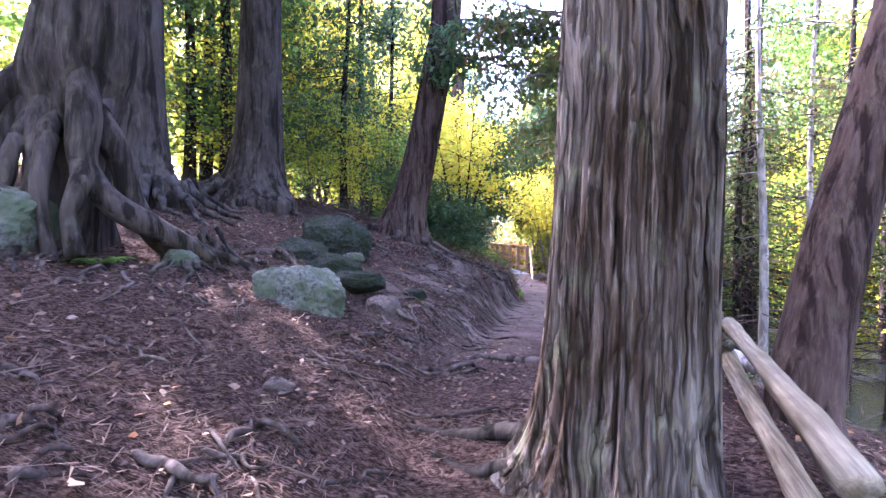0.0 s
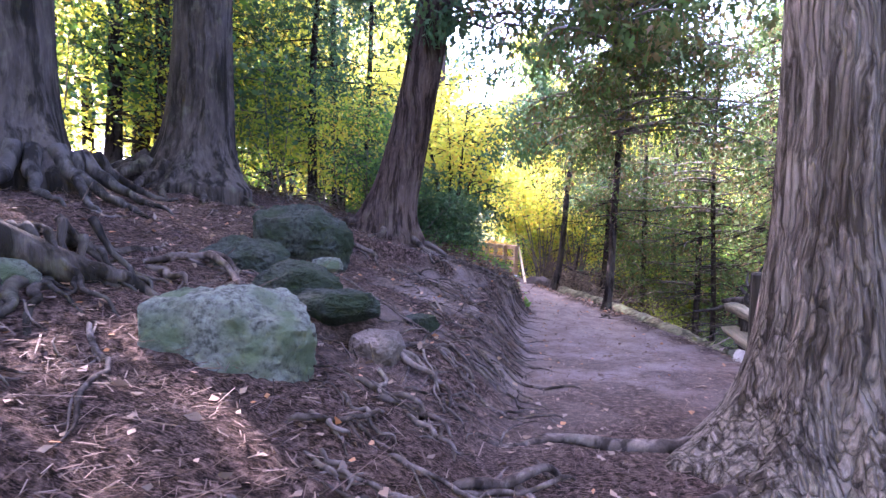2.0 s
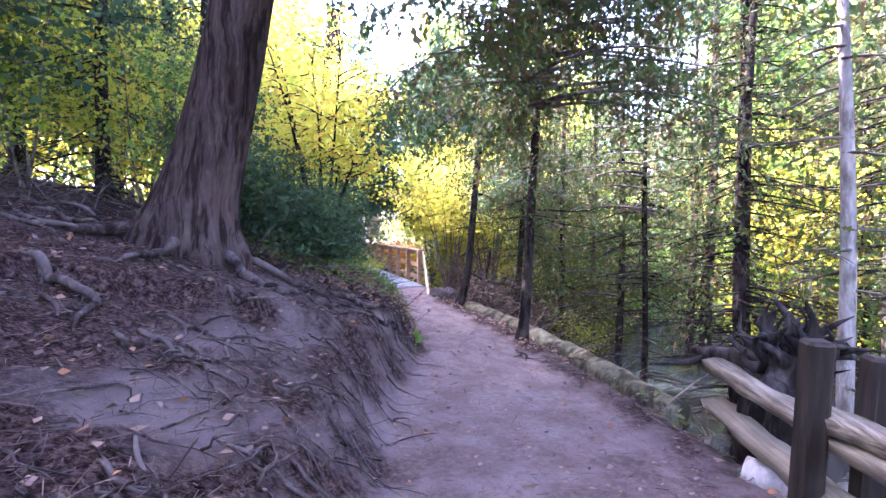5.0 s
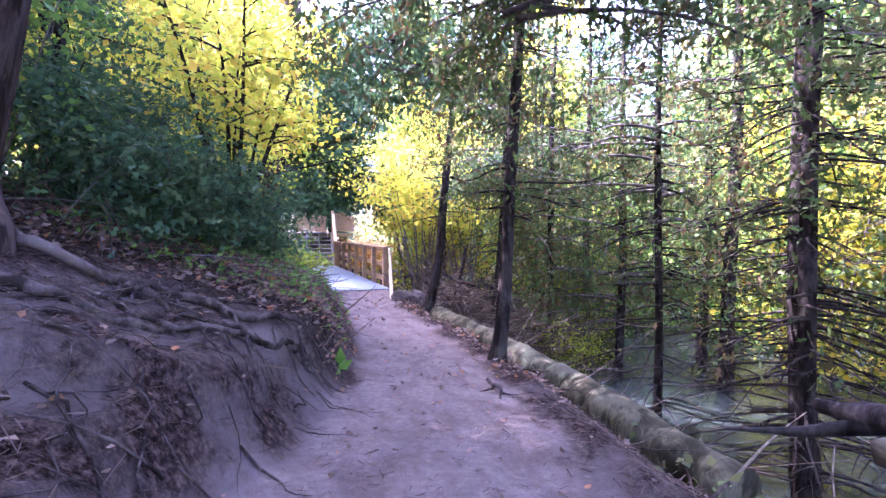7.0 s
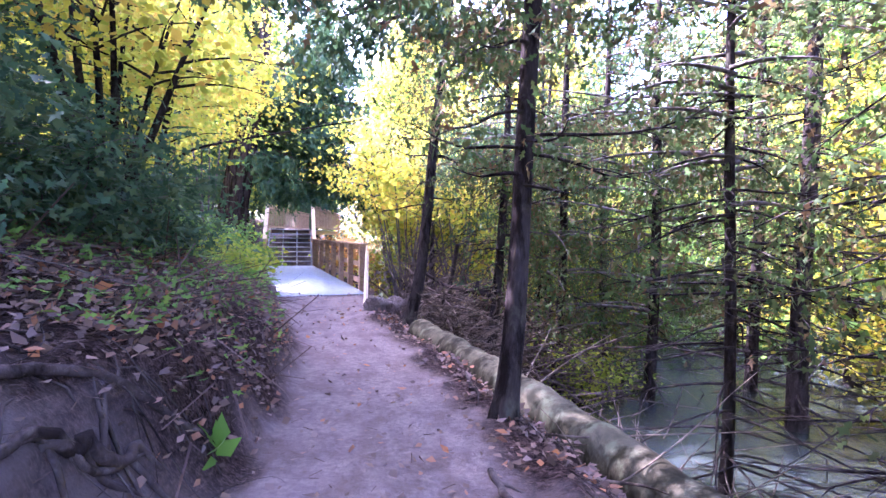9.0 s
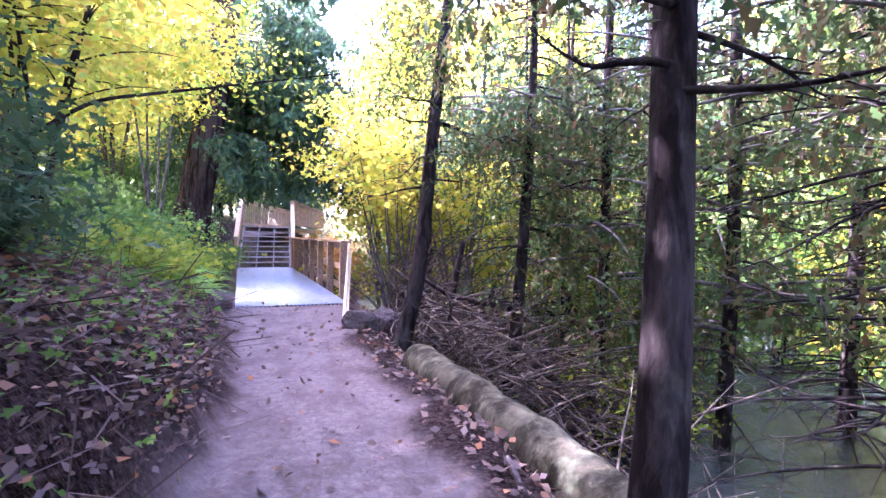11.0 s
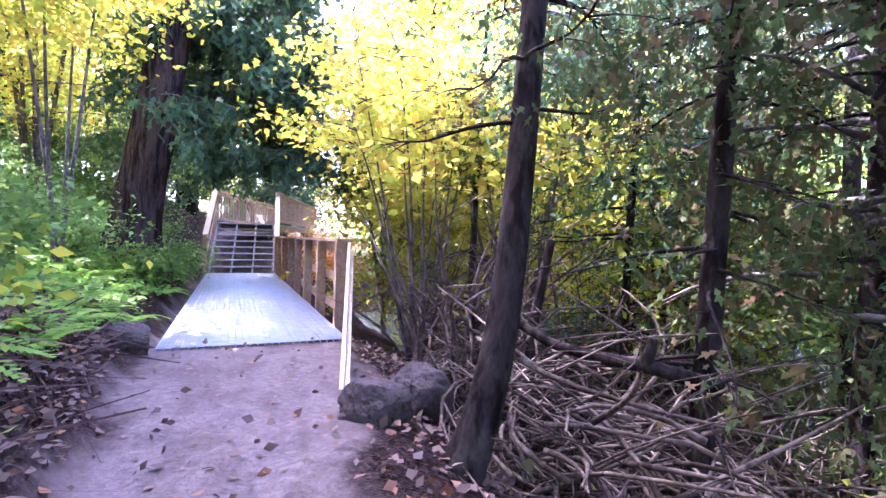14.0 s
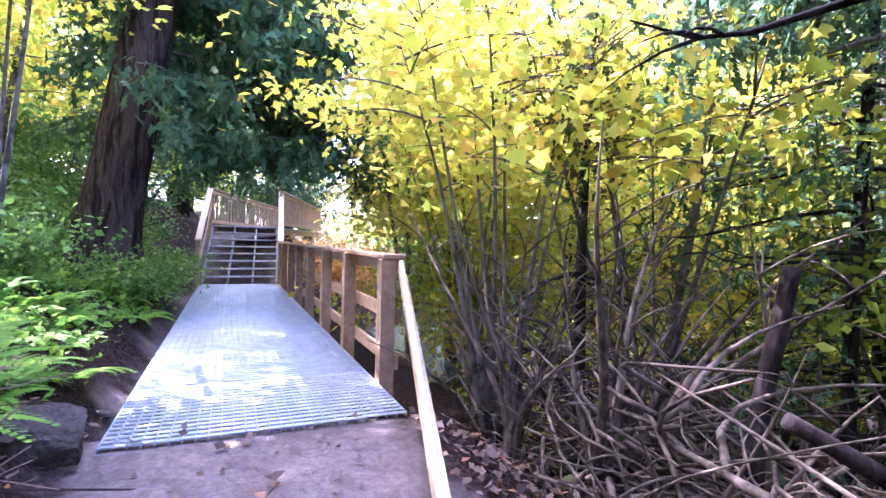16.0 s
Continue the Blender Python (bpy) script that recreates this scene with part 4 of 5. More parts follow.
for w in (-1.03, 1.03):
    beam("post", on_deck(DECK_LEN + 0.05, w, -0.3), on_deck(DECK_LEN + 0.05, w, 1.12), 0.10, 0.10, DECK_WOOD, stair_rail, side=DV)
    beam("post", on_deck(TOP + 0.05, w, 1.0), on_deck(TOP + 0.05, w, STEPS * RISE + 1.16), 0.10, 0.10, DECK_WOOD, stair_rail, side=DV)
    beam("handrail", on_deck(DECK_LEN - 0.05, w, 1.16), on_deck(TOP + 0.1, w, STEPS * RISE + 1.16), 0.15, 0.045, PALE_WOOD, stair_rail)
    for z in (0.55, 1.06):
        beam("rail", on_deck(DECK_LEN + 0.1, w * 0.97, z), on_deck(TOP, w * 0.97, STEPS * RISE + z), 0.035, 0.07, DECK_WOOD, stair_rail)

upper = thing("upper_boardwalk", on_deck(TOP, 0, STEPS * RISE), "upper boardwalk with baluster railings beyond the stairs", "boardwalk")
UA = radians(-11)
UU, UV = Vector((-math.sin(UA), math.cos(UA), 0)), Vector((math.cos(UA), math.sin(UA), 0))


def on_upper(s, w, z=0.0):
    return on_deck(TOP, 0, STEPS * RISE) + UU * s + UV * w + Vector((0, 0, z))


for k in range(70):
    beam("plank", on_upper(0.07 + k * 0.145, -HALF, -0.02), on_upper(0.07 + k * 0.145, HALF, -0.02), 0.138, 0.036, STEP_WOOD, upper, bevel=0)
for w in (-0.9, 0.9):
    beam("joist", on_upper(0, w, -0.14), on_upper(10.2, w, -0.14), 0.05, 0.2, DECK_WOOD, upper)
    for s in (0.2, 3.5, 7, 10):
        p = on_upper(s, w)
        beam("pile", (p.x, p.y, float(land(p.x, p.y)) - 0.1), (p.x, p.y, p.z - 0.05), 0.12, 0.12, DECK_WOOD, upper)
for w in (-1.03, 1.03):
    side_rail = thing("baluster_railing", on_upper(0, w), "timber railing with upright balusters", "railing", "upper railings")
    beam("cap_rail", on_upper(0, w, 1.14), on_upper(10.2, w, 1.14), 0.15, 0.04, DECK_WOOD, side_rail)
    beam("rail", on_upper(0, w, 1.03), on_upper(10.2, w, 1.03), 0.04, 0.10, DECK_WOOD, side_rail)
    beam("rail", on_upper(0, w, 0.12), on_upper(10.2, w, 0.12), 0.04, 0.10, DECK_WOOD, side_rail)
    for k in range(29):
        beam("baluster", on_upper(0.15 + k * 0.35, w, 0.1), on_upper(0.15 + k * 0.35, w, 1.05), 0.05, 0.05, DECK_WOOD, side_rail, side=UV, bevel=0)


# ---- rocks ----
def boulder(name, x, y, size, material, label, seed, turn=0.0, sink=0.3, blocky=0.0, z=None, cuts=5):
    rng = np.random.default_rng(seed)
    bm = bmesh.new()
    bmesh.ops.create_icosphere(bm, subdivisions=cuts, radius=1.0)
    planes = [(Vector(rng.normal(size=3)).normalized(), rng.uniform(0.66, 0.92)) for _ in range(15)]
    for v in bm.verts:
        c = v.co.copy()
        if blocky:
            m = max(abs(c.x), abs(c.y), abs(c.z))
            c = c.lerp(c / m * 0.82, blocky)
        for n, dist in planes:
            over = c.dot(n) - dist
            if over > 0:
                c -= n * over * 0.9
        c *= 1 + 0.09 * noise.noise(c * 2.2 + Vector((seed, 0, 0))) + 0.07 * abs(noise.noise(c * 5 + Vector((0, seed, 0)))) + 0.05 * noise.noise(c * 11) + 0.03 * noise.noise(c * 23)
        v.co = Vector((c.x * size[0], c.y * size[1], c.z * size[2]))
    ob = part(name, bm, material, smooth=False)
    base = ground_at(x, y).z if z is None else z
    ob.matrix_world = pose(x, y, base + size[2] * (1 - 2 * sink), 0, 0, turn)
    return tagged(ob, label, "rock", "boulders on the bank" if name == "boulder" else "")


boulder("boulder", -1.42, 5.02, (0.50, 0.46, 0.50), ROCK_PALE, "large flat pale grey-green boulder on the bank", 3, 6, 0.36, 0.8, z=0.50)
boulder("boulder", -1.66, 7.60, (0.62, 0.58, 0.56), ROCK, "rounded dark mossy boulder on the slope", 5, 20, 0.52, 0.1)
boulder("boulder", -1.92, 6.62, (0.48, 0.40, 0.28), ROCK, "low mossy boulder beside a root", 6, 60, 0.52, 0.2)
boulder("boulder", -1.44, 6.30, (0.42, 0.34, 0.26), ROCK, "mossy boulder among roots", 7, 10, 0.50, 0.3)
boulder("boulder", -1.0, 5.92, (0.36, 0.22, 0.17), ROCK, "flat grey stone over a dark hollow", 8, -12, 0.30, 0.5)
boulder("boulder", -0.66, 5.62, (0.22, 0.2, 0.18), ROCK_BROWN, "grey stone among roots", 9, 25, 0.36, 0.4)
boulder("boulder", -1.28, 7.15, (0.17, 0.13, 0.12), ROCK_PALE, "small pale stone below the mossy boulder", 10, 0, 0.35, 0.4)
boulder("boulder", -0.35, 6.35, (0.2, 0.16, 0.11), ROCK, "small stone in the bank", 17, 40, 0.4, 0.4)
boulder("boulder", -3.85, 4.0, (0.62, 0.5, 0.46), ROCK_PALE, "large grey boulder at the foot of the old cedar", 11, 30, 0.34, 0.3)
boulder("boulder", -2.55, 4.85, (0.17, 0.15, 0.14), ROCK_PALE, "small pale stone held by roots", 12, 0, 0.35)
boulder("boulder", -1.0, 3.02, (0.10, 0.08, 0.06), ROCK_BROWN, "small round stone on the trail", 13, 0, 0.35)
boulder("boulder", 3.55, 7.5, (0.26, 0.2, 0.16), ROCK_PALE, "pale stone under the fence rails", 18, 0, 0.3, 0.3)
boulder("boulder", 3.75, 8.1, (0.2, 0.16, 0.13), ROCK_PALE, "pale stone under the fence rails", 19, 50, 0.3, 0.3)
boulder("block_stone", 1.60, 20.38, (0.23, 0.23, 0.22), ROCK_BROWN, "squared brown stone block beside the boardwalk", 14, 12, 0.36, 0.95, cuts=4)
boulder("block_stone", 3.67, 18.13, (0.29, 0.23, 0.19), ROCK_BROWN, "squared dark stone block at the trail edge", 15, -10, 0.2, 0.95, cuts=4)
boulder("block_stone", 4.12, 18.75, (0.32, 0.26, 0.32), ROCK_BROWN, "rough grey stone behind the block", 16, 30, 0.3, 0.3, cuts=4)

# ---- fallen log, fence and stump ----
log = thing("fallen_log", ground_at(4.3, 13.5), "mossy fallen log lying along the trail edge", "log")
lp = smooth_path([(4.14, 16.65, -0.38), (4.30, 15.0, -0.39), (4.50, 13.0, -0.46), (4.68, 11.4, -0.56), (4.86, 10.0, -0.74)], 40)
u = np.linspace(0, 1, 40)
v, f = tubes([(local(log, lp), 0.185 + 0.02 * u + 0.012 * np.sin(u * 40) + 0.01 * np.sin(u * 91))], 24)
mesh_part("stem", v, f, LOG, log)
bm = bmesh.new()
bmesh.ops.create_circle(bm, cap_ends=True, segments=24, radius=0.186)
cut_end = part("cut_end", bm, RAIL_WOOD, log, "pale sawn end", smooth=False)
cut_end.matrix_local = Matrix.Translation(Vector((4.14, 16.653, -0.38)) - log.location) @ pose(0, 0, 0, 90, 0, 5)


def split_rail(a, b, r, parent, seed, material=RAIL_WOOD):
    """A cleft rail of wedge-like section with wavering faces."""
    rng = np.random.default_rng(seed)
    n = 24
    p = smooth_path([a, b], n) - np.array(parent.location)
    u = np.linspace(0, 1, n)
    t = Vector(b) - Vector(a)
    s = np.array(t.cross(Vector((0, 0, 1))).normalized())
    up = np.array(Vector(s).cross(t).normalized())
    prof = [(-1.25, -0.10), (-0.1, -1.05), (1.05, -0.75), (1.30, 0.35), (0.1, 0.70), (-0.95, 0.72)]
    V = np.zeros((n, 6, 3))
    for j, (c, d) in enumerate(prof):
        w = 1 + 0.16 * np.sin(u * rng.uniform(3, 7) + rng.uniform(0, 6)) + 0.07 * np.sin(u * 19 + j) + 0.05 * np.sin(u * 37 + 2 * j)
        V[:, j] = p + (r * c * w + 0.2 * r * np.sin(3 * u + seed))[:, None] * s + (r * d * w + 0.25 * r * np.sin(4 * u + 2 * seed))[:, None] * up
    F = [[i * 6 + j, i * 6 + (j + 1) % 6, i * 6 + 6 + (j + 1) % 6, i * 6 + 6 + j] for i in range(n - 1) for j in range(6)]
    k = (n - 1) * 6
    F += [[0, 3, 2, 1], [0, 5, 4, 3], [k, k + 1, k + 2, k + 3], [k, k + 3, k + 4, k + 5]]
    return mesh_part("rail", V.reshape(-1, 3), F, material, parent, smooth=False)


fence = thing("split_rail_fence", ground_at(3.1, 6.9), "weathered split-rail fence with leaning dark posts", "fence")
for (x, y, dx, dy, top) in ((3.12, 6.95, -0.03, -0.08, 1.02), (3.32, 6.80, 0.05, -0.02, 0.94), (3.12, 5.62, 0.0, 0.0, 0.72)):
    g = ground_at(x, y)
    bm = bmesh.new()
    beam_bm(bm, g + Vector((0, 0, -0.25)) - fence.location, Vector((x + dx, y + dy, top)) - fence.location, 0.13, 0.11, 0.02)
    bmesh.ops.subdivide_edges(bm, edges=bm.edges[:], cuts=3)
    for w in bm.verts:
        w.co += Vector((noise.noise(w.co * 5), noise.noise(w.co * 5 + Vector((7, 0, 0))), 0)) * 0.02
    part("post", bm, POST_WOOD, fence, smooth=False)
split_rail((3.85, 8.35, 0.44), (3.0, 6.2, 0.52), 0.075, fence, 1)
split_rail((3.75, 8.25, 0.18), (3.0, 6.3, 0.16), 0.075, fence, 2)
split_rail((3.22, 6.95, 0.60), (3.05, 5.4, 0.50), 0.07, fence, 3)
split_rail((3.28, 5.62, 0.40), (1.75, 2.0, 0.38), 0.066, fence, 4)
split_rail((3.24, 5.60, 0.10), (1.65, 2.1, 0.12), 0.066, fence, 5)
split_rail((3.05, 6.3, 0.30), (3.15, 5.3, 0.22), 0.07, fence, 6)

stump = thing("uprooted_stump", ground_at(4.02, 7.85), "black upturned stump with splayed jagged roots", "stump")
rng = np.random.default_rng(77)
spikes = []
for k in range(44):
    a, tilt = rng.uniform(0, 2 * np.pi), rng.uniform(0.2, 1.5)
    L = rng.uniform(0.25, 0.62)
    w = np.linspace(0, 1, 9)
    d = np.array([math.cos(a) * math.cos(tilt), math.sin(a) * math.cos(tilt), math.sin(tilt)])
    q = np.array([0, 0, 0.98]) + w[:, None] * d * L + 0.06 * np.stack([np.sin(7 * w + k), np.cos(8 * w + k), np.sin(6 * w + 2 * k)], 1) * w[:, None]
    spikes.append((q, (0.085 * rng.uniform(0.4, 1.2)) * (1.05 - w ** 1.5) * (1 + 0.15 * np.sin(17 * w + k))))
for q, r in spikes:
    v, f = tubes([(q, r)], 7)
    mesh_part("root", v, f, CHAR, stump)
bm = bmesh.new()
bmesh.ops.create_icosphere(bm, subdivisions=4, radius=0.34)
for w in bm.verts:
    w.co *= 1 + 0.35 * noise.noise(w.co * 5) + 0.15 * noise.noise(w.co * 14)
    w.co.z = w.co.z * 1.9 + 0.52
part("root_ball", bm, CHAR, stump)
fallen = thing("fallen_log", ground_at(3.9, 8.6), "grey broken trunk lying behind the fence", "log")
v, f = tubes([(local(fallen, smooth_path([(4.0, 7.85, 0.56), (4.02, 8.35, 0.52), (4.0, 8.8, 0.46)], 24)), np.linspace(0.11, 0.035, 24) * (1 + 0.12 * np.sin(np.linspace(0, 19, 24))))], 12)
mesh_part("stem", v, f, ROOT, fallen)
v, f = tubes([(local(fallen, smooth_path([(4.02, 8.5, 0.48), (3.9, 8.8, 0.34), (3.72, 9.05, 0.28)], 16)), np.linspace(0.045, 0.008, 16))], 8)
mesh_part("snag", v, f, CHAR, fallen)
v, f = tubes([(local(fallen, smooth_path([(4.0, 8.0, 0.5), (3.97, 8.2, 0.1), (3.92, 8.35, -0.5)], 16)), np.linspace(0.10, 0.06, 16))], 8)
mesh_part("prop", v, f, CHAR, fallen)
birch = thing("pale_log", ground_at(3.6, 7.1), "white barkless log on the ground under the fence", "log")
v, f = tubes([(local(birch, smooth_path([(3.35, 7.55, -0.02), (3.7, 7.0, -0.1), (4.1, 6.3, -0.3)], 24)), 0.10 * (1 + 0.06 * np.sin(np.linspace(0, 15, 24))))], 14)
mesh_part("stem", v, f, BARK_PALE, birch)

# ---- maples and shrubs ----
maple(0.55, 14.6, 4.8, 2.2, 4600, YELLOW, 41, 7, 0.105, 0.42, stem_r=0.045, limb_mat=BARK_DARK)
branched = maple(-0.3, 18.6, 5.2, 2.4, 5200, YELLOW, 42, 7, 0.105, 0.38, stem_r=0.045, limb_mat=BARK_DARK)
reach_out = smooth_path([(-0.3, 18.4, 1.0), (0.2, 17.2, 1.9), (0.73, 17.4, 2.4), (2.0, 17.8, 2.8), (3.4, 18.1, 3.2)], 40)
v, f = tubes([(local(branched, reach_out), np.linspace(0.035, 0.006, 40))], 7)
mesh_part("limb", v, f, BARK_DARK, branched)
rng = np.random.default_rng(43)
v, f = leaf_mesh(local(branched, reach_out[rng.integers(12, 40, 260)]) + rng.normal(size=(260, 3)) * 0.22, 0.09, rng, "kite", 0.25, 0.45)
mesh_part("limb_foliage", v, f, LIME, branched, kind="stuff")
maple(-0.2, 23.6, 9.0, 3.0, 9000, YELLOW, 43, 4, 0.12, 0.4)
maple(-1.6, 21.0, 7.5, 3.0, 9000, YELLOW, 51, 4, 0.13, 0.35, stem_r=0.05)
maple(-4.2, 17.5, 7.0, 3.0, 9000, YELLOW, 52, 4, 0.13, 0.3, stem_r=0.05)
maple(4.75, 21.2, 4.8, 1.7, 1700, YELLOW, 44, 7, 0.115, 0.64, stem_r=0.032, shape="maple", label="yellow-green shrubby maple beside the railing")
maple(6.0, 20.7, 5.2, 2.1, 1900, YELLOW, 45, 7, 0.115, 0.64, stem_r=0.036, shape="maple", label="yellow maple over the brush pile")
maple(7.6, 19.6, 4.2, 1.8, 2600, LIME, 53, 5, 0.11, 0.55, stem_r=0.03, label="lime-yellow maple at the water's edge")
maple(5.6, 24.0, 6.8, 2.6, 6500, YELLOW, 46, 4, 0.13, 0.5)
maple(5.6, 28.0, 10.0, 3.0, 7000, YELLOW, 47, 4, 0.14, 0.4, stem_r=0.06)
maple(-2.5, 28.5, 11.0, 3.6, 10000, YELLOW, 57, 4, 0.11, 0.25, stem_r=0.07)
maple(8.8, 22.6, 6.0, 3.0, 7000, YELLOW, 48, 4, 0.13, 0.4)
maple(7.6, 23.6, 5.5, 2.4, 4200, YELLOW, 58, 5, 0.12, 0.08)
maple(9.9, 21.0, 5.0, 2.2, 3600, LIME, 59, 5, 0.12, 0.08, label="lime-yellow maple at the water's edge")
maple(6.5, 25.4, 5.5, 2.2, 4200, YELLOW, 60, 5, 0.12, 0.08)
maple(7.2, 27.0, 7.0, 3.0, 9000, LIME, 54, 4, 0.10, 0.2)
maple(4.3, 31.0, 2.8, 1.5, 5000, ORANGE, 49, 4, 0.08, 0.4, label="small orange maple below the stairs")
maple(-1.9, 30.0, 3.2, 1.6, 5000, GREEN, 55, 5, 0.08, 0.2, label="green shrubby maple beside the stairs")
for k, (x, y, tall, mat) in enumerate(((0.55, 13.7, 1.3, CEDAR), (0.2, 12.6, 1.3, CEDAR), (-0.3, 13.6, 1.7, CEDAR), (0.7, 15.0, 1.0, CEDAR), (-0.9, 12.8, 1.6, CEDAR),
                                       (1.1, 17.4, 0.45, LIME), (0.7, 18.4, 0.6, GREEN), (0.2, 20.6, 0.8, GREEN), (0.5, 26.0, 0.8, GREEN),
                                       (-1.2, 22.8, 1.6, GREEN), (-1.0, 17.0, 1.6, GREEN), 
                                       (7.4, 17.0, 1.5, LIME), (6.9, 16.5, 1.1, LIME), (-1.6, 25.0, 1.3, GREEN), (-1.2, 27.8, 1.4, GREEN), (-2.6, 26.6, 1.6, GREEN), (-0.6, 24.6, 0.9, GREEN), (0.4, 29.0, 1.1, GREEN), (-0.8, 31.2, 1.5, GREEN))):
    maple(x, y, tall, 1.1, 2600 if x < 3 else 1000, mat, 200 + k, 6, 0.075 if mat is not CEDAR else 0.12, 0.12, stem_r=0.010, name="shrub", group="shrubs on the banks",
          shape="kite" if mat is not CEDAR else "fan",
          label={"green_leaf": "leafy green shrub on the bank", "lime_leaf": "light green shrub on the bank"}.get(mat.name, "dark evergreen shrub on the bank"))
for k, (x, y, mat) in enumerate(((-2.0, 13.0, YELLOW), (-3.2, 12.4, LIME), (-5.0, 12.0, YELLOW), (-6.2, 10.5, LIME), (-1.3, 12.6, GREEN), (-5.8, 8.4, YELLOW), (-6.8, 6.4, LIME),
                                 (-5.6, 5.2, LIME), (-4.2, 13.2, GREEN), (-2.6, 14.2, YELLOW), (-7.5, 9.5, YELLOW), (-6.4, 13.5, LIME))):
    maple(x, y, 3.2, 1.4, 1500, mat, 300 + k, 4, 0.085, 0.2, stem_r=0.016, name="sapling", group="saplings on the bank", label="thin sapling with scattered autumn leaves")
conifer(-2.7, 13.4, 0.09, 8, (0.03, 0.0), 71, 46, 1.8, (2.0, 6), 2600, low=0.3, material=CEDAR, label="dark conifer with dead lower branches")
conifer(-1.5, 14.6, 0.08, 8, (0.0, 0.0), 72, 40, 1.6, (1.6, 6), 3000, low=0.3, material=CEDAR, label="dark conifer with dead lower branches")
conifer(-4.6, 13.6, 0.10, 9, (0.0, 0.0), 73, 40, 1.8, (1.6, 6), 3000, low=0.3, material=CEDAR, label="dark conifer with dead lower branches")
conifer(-5.9, 11.6, 0.12, 9, (0.0, 0.0), 74, 36, 1.8, (2.0, 6), 2400, low=0.3, material=CEDAR, label="dark conifer with dead lower branches")
conifer(8.3, 10.0, 0.10, 10, (0.0, 0.0), 76, 60, 1.9, (3.4, 6), 300, low=0.4)
conifer(8.6, 18.4, 0.09, 10, (0.0, 0.0), 77, 40, 1.7, (1.0, 6), 1800, low=0.4)
conifer(10.6, 11.6, 0.11, 10, (0.0, 0.0), 78, 56, 1.9, (3.0, 6), 400, low=0.4)
conifer(9.2, 7.6, 0.10, 10, (0.0, 0.0), 79, 56, 1.9, (3.0, 6), 400, low=0.4)


# the far woods: a few sorts of tree, repeated, plus unseen shade trees around the start
def wood_tree(x, y, height, spread, leaves, material, seed, label, trunk_r=0.14, low=0.12, size=0.155):
    rng = np.random.default_rng(seed)
    tree = thing("forest_tree", (x, y, 0), label, "tree", "far woods")
    u = np.linspace(0, 1, 10)
    q = np.stack([0.2 * np.sin(u * 3 + seed), 0.2 * np.cos(u * 2.5 + seed), height * u - 0.4], 1)
    v, f = tubes([(q, trunk_r * (1.15 - u))], 9)
    mesh_part("trunk", v, f, BARK_DARK, tree)
    twigs, pts = [], []
    for _ in range(34):
        k = rng.uniform(low, 1)
        a, L = rng.uniform(0, 2 * np.pi), spread * rng.uniform(0.4, 1.0) * (1.15 - 0.6 * k)
        w = np.linspace(0, 1, 5)
        o = np.array([np.interp(k, u, q[:, i]) for i in range(3)])
        t = np.stack([o[0] + np.cos(a) * L * w, o[1] + np.sin(a) * L * w, o[2] + L * (0.3 * w - 0.3 * w ** 2)], 1)
        twigs.append((t, 0.02 * (1.2 - w)))
        m = leaves // 34
        kk = rng.uniform(0.2, 1.1, m)
        pts.append(np.stack([np.interp(kk, w, t[:, i]) for i in range(3)], 1) + rng.normal(size=(m, 3)) * 0.38)
    v, f = tubes(twigs, 4)
    mesh_part("limbwork", v, f, TWIG, tree, kind="stuff")
    v, f = leaf_mesh(np.concatenate(pts), size, rng, "kite", hang=0.3, flat=0.3)
    mesh_part("crown", v, f, material, tree, kind="stuff")
    return tree


kinds = [wood_tree(-9, 22, 12, 3.2, 8200, YELLOW, 61, "yellow-leaved tree in the far woods"),
         wood_tree(-7, 17, 12, 3.0, 8200, GREEN, 62, "green-leaved tree in the far woods"),
         wood_tree(14, 20, 14, 2.8, 8200, CEDAR, 63, "dark cedar in the far woods", low=0.1),
         wood_tree(12, 26, 11, 3.2, 8200, LIME, 64, "lime-green tree in the far woods", low=0.12),
         wood_tree(13, 14, 13, 2.6, 5000, NEEDLE, 65, "thin-needled tree in the far woods", low=0.1)]
for k in kinds:
    k.location.z = float(land(k.location.x, k.location.y))
rng = np.random.default_rng(99)
spots = []
while len(spots) < 118:
    x, y = rng.uniform(-26, 34), rng.uniform(4, 62)
    left_wood, right_wood = x < -6.5 or (x < -4.0 and y > 14) or (x < -0.5 and y > 33), x > 11.5 or (x > 6 and y > 24) or (x > 3.6 and y > 36)
    if y > 28 and abs(x - 2.1 - 0.115 * (y - 8)) < 1.7:
        continue
    if not (left_wood or right_wood) or any((x - a) ** 2 + (y - b) ** 2 < 3.2 for a, b in spots):
        continue
    spots.append((x, y))
# first 13: unseen trees behind the start, added to block the sun; last four beyond the stairs
spots += [(-5, -7), (-1, -9), (3.5, -7), (7, -8), (-9, -5), (-8, -1), (-10, 3), (1, -13), (-5, -13), (6, -13), (10, -3), (-12, -10), (9, 2), (3.2, 47), (0.3, 48), (-2.0, 45.5), (2.5, 52)]
BEHIND_STAIRS = len(spots) - 4
TALL = [(-1.6, 40), (2.6, 56), (-2.5, 35), (8.6, 38.5), (0.5, 60), (10.5, 66)]
for n, (x, y) in enumerate(spots):
    if n >= BEHIND_STAIRS:
        pick = 2
    elif x < 2:
        pick = rng.choice(5, p=[0.42, 0.28, 0.12, 0.18, 0.0])
    else:
        pick = rng.choice(5, p=[0.36, 0.16, 0.05, 0.37, 0.06])
    s = rng.uniform(0.75, 1.3)
    copy_thing(kinds[pick], Matrix.Translation((x, y, float(land(x, y)))) @ pose(0, 0, 0, 0, 0, rng.uniform(0, 360)) @ Matrix.Scale(s, 4))
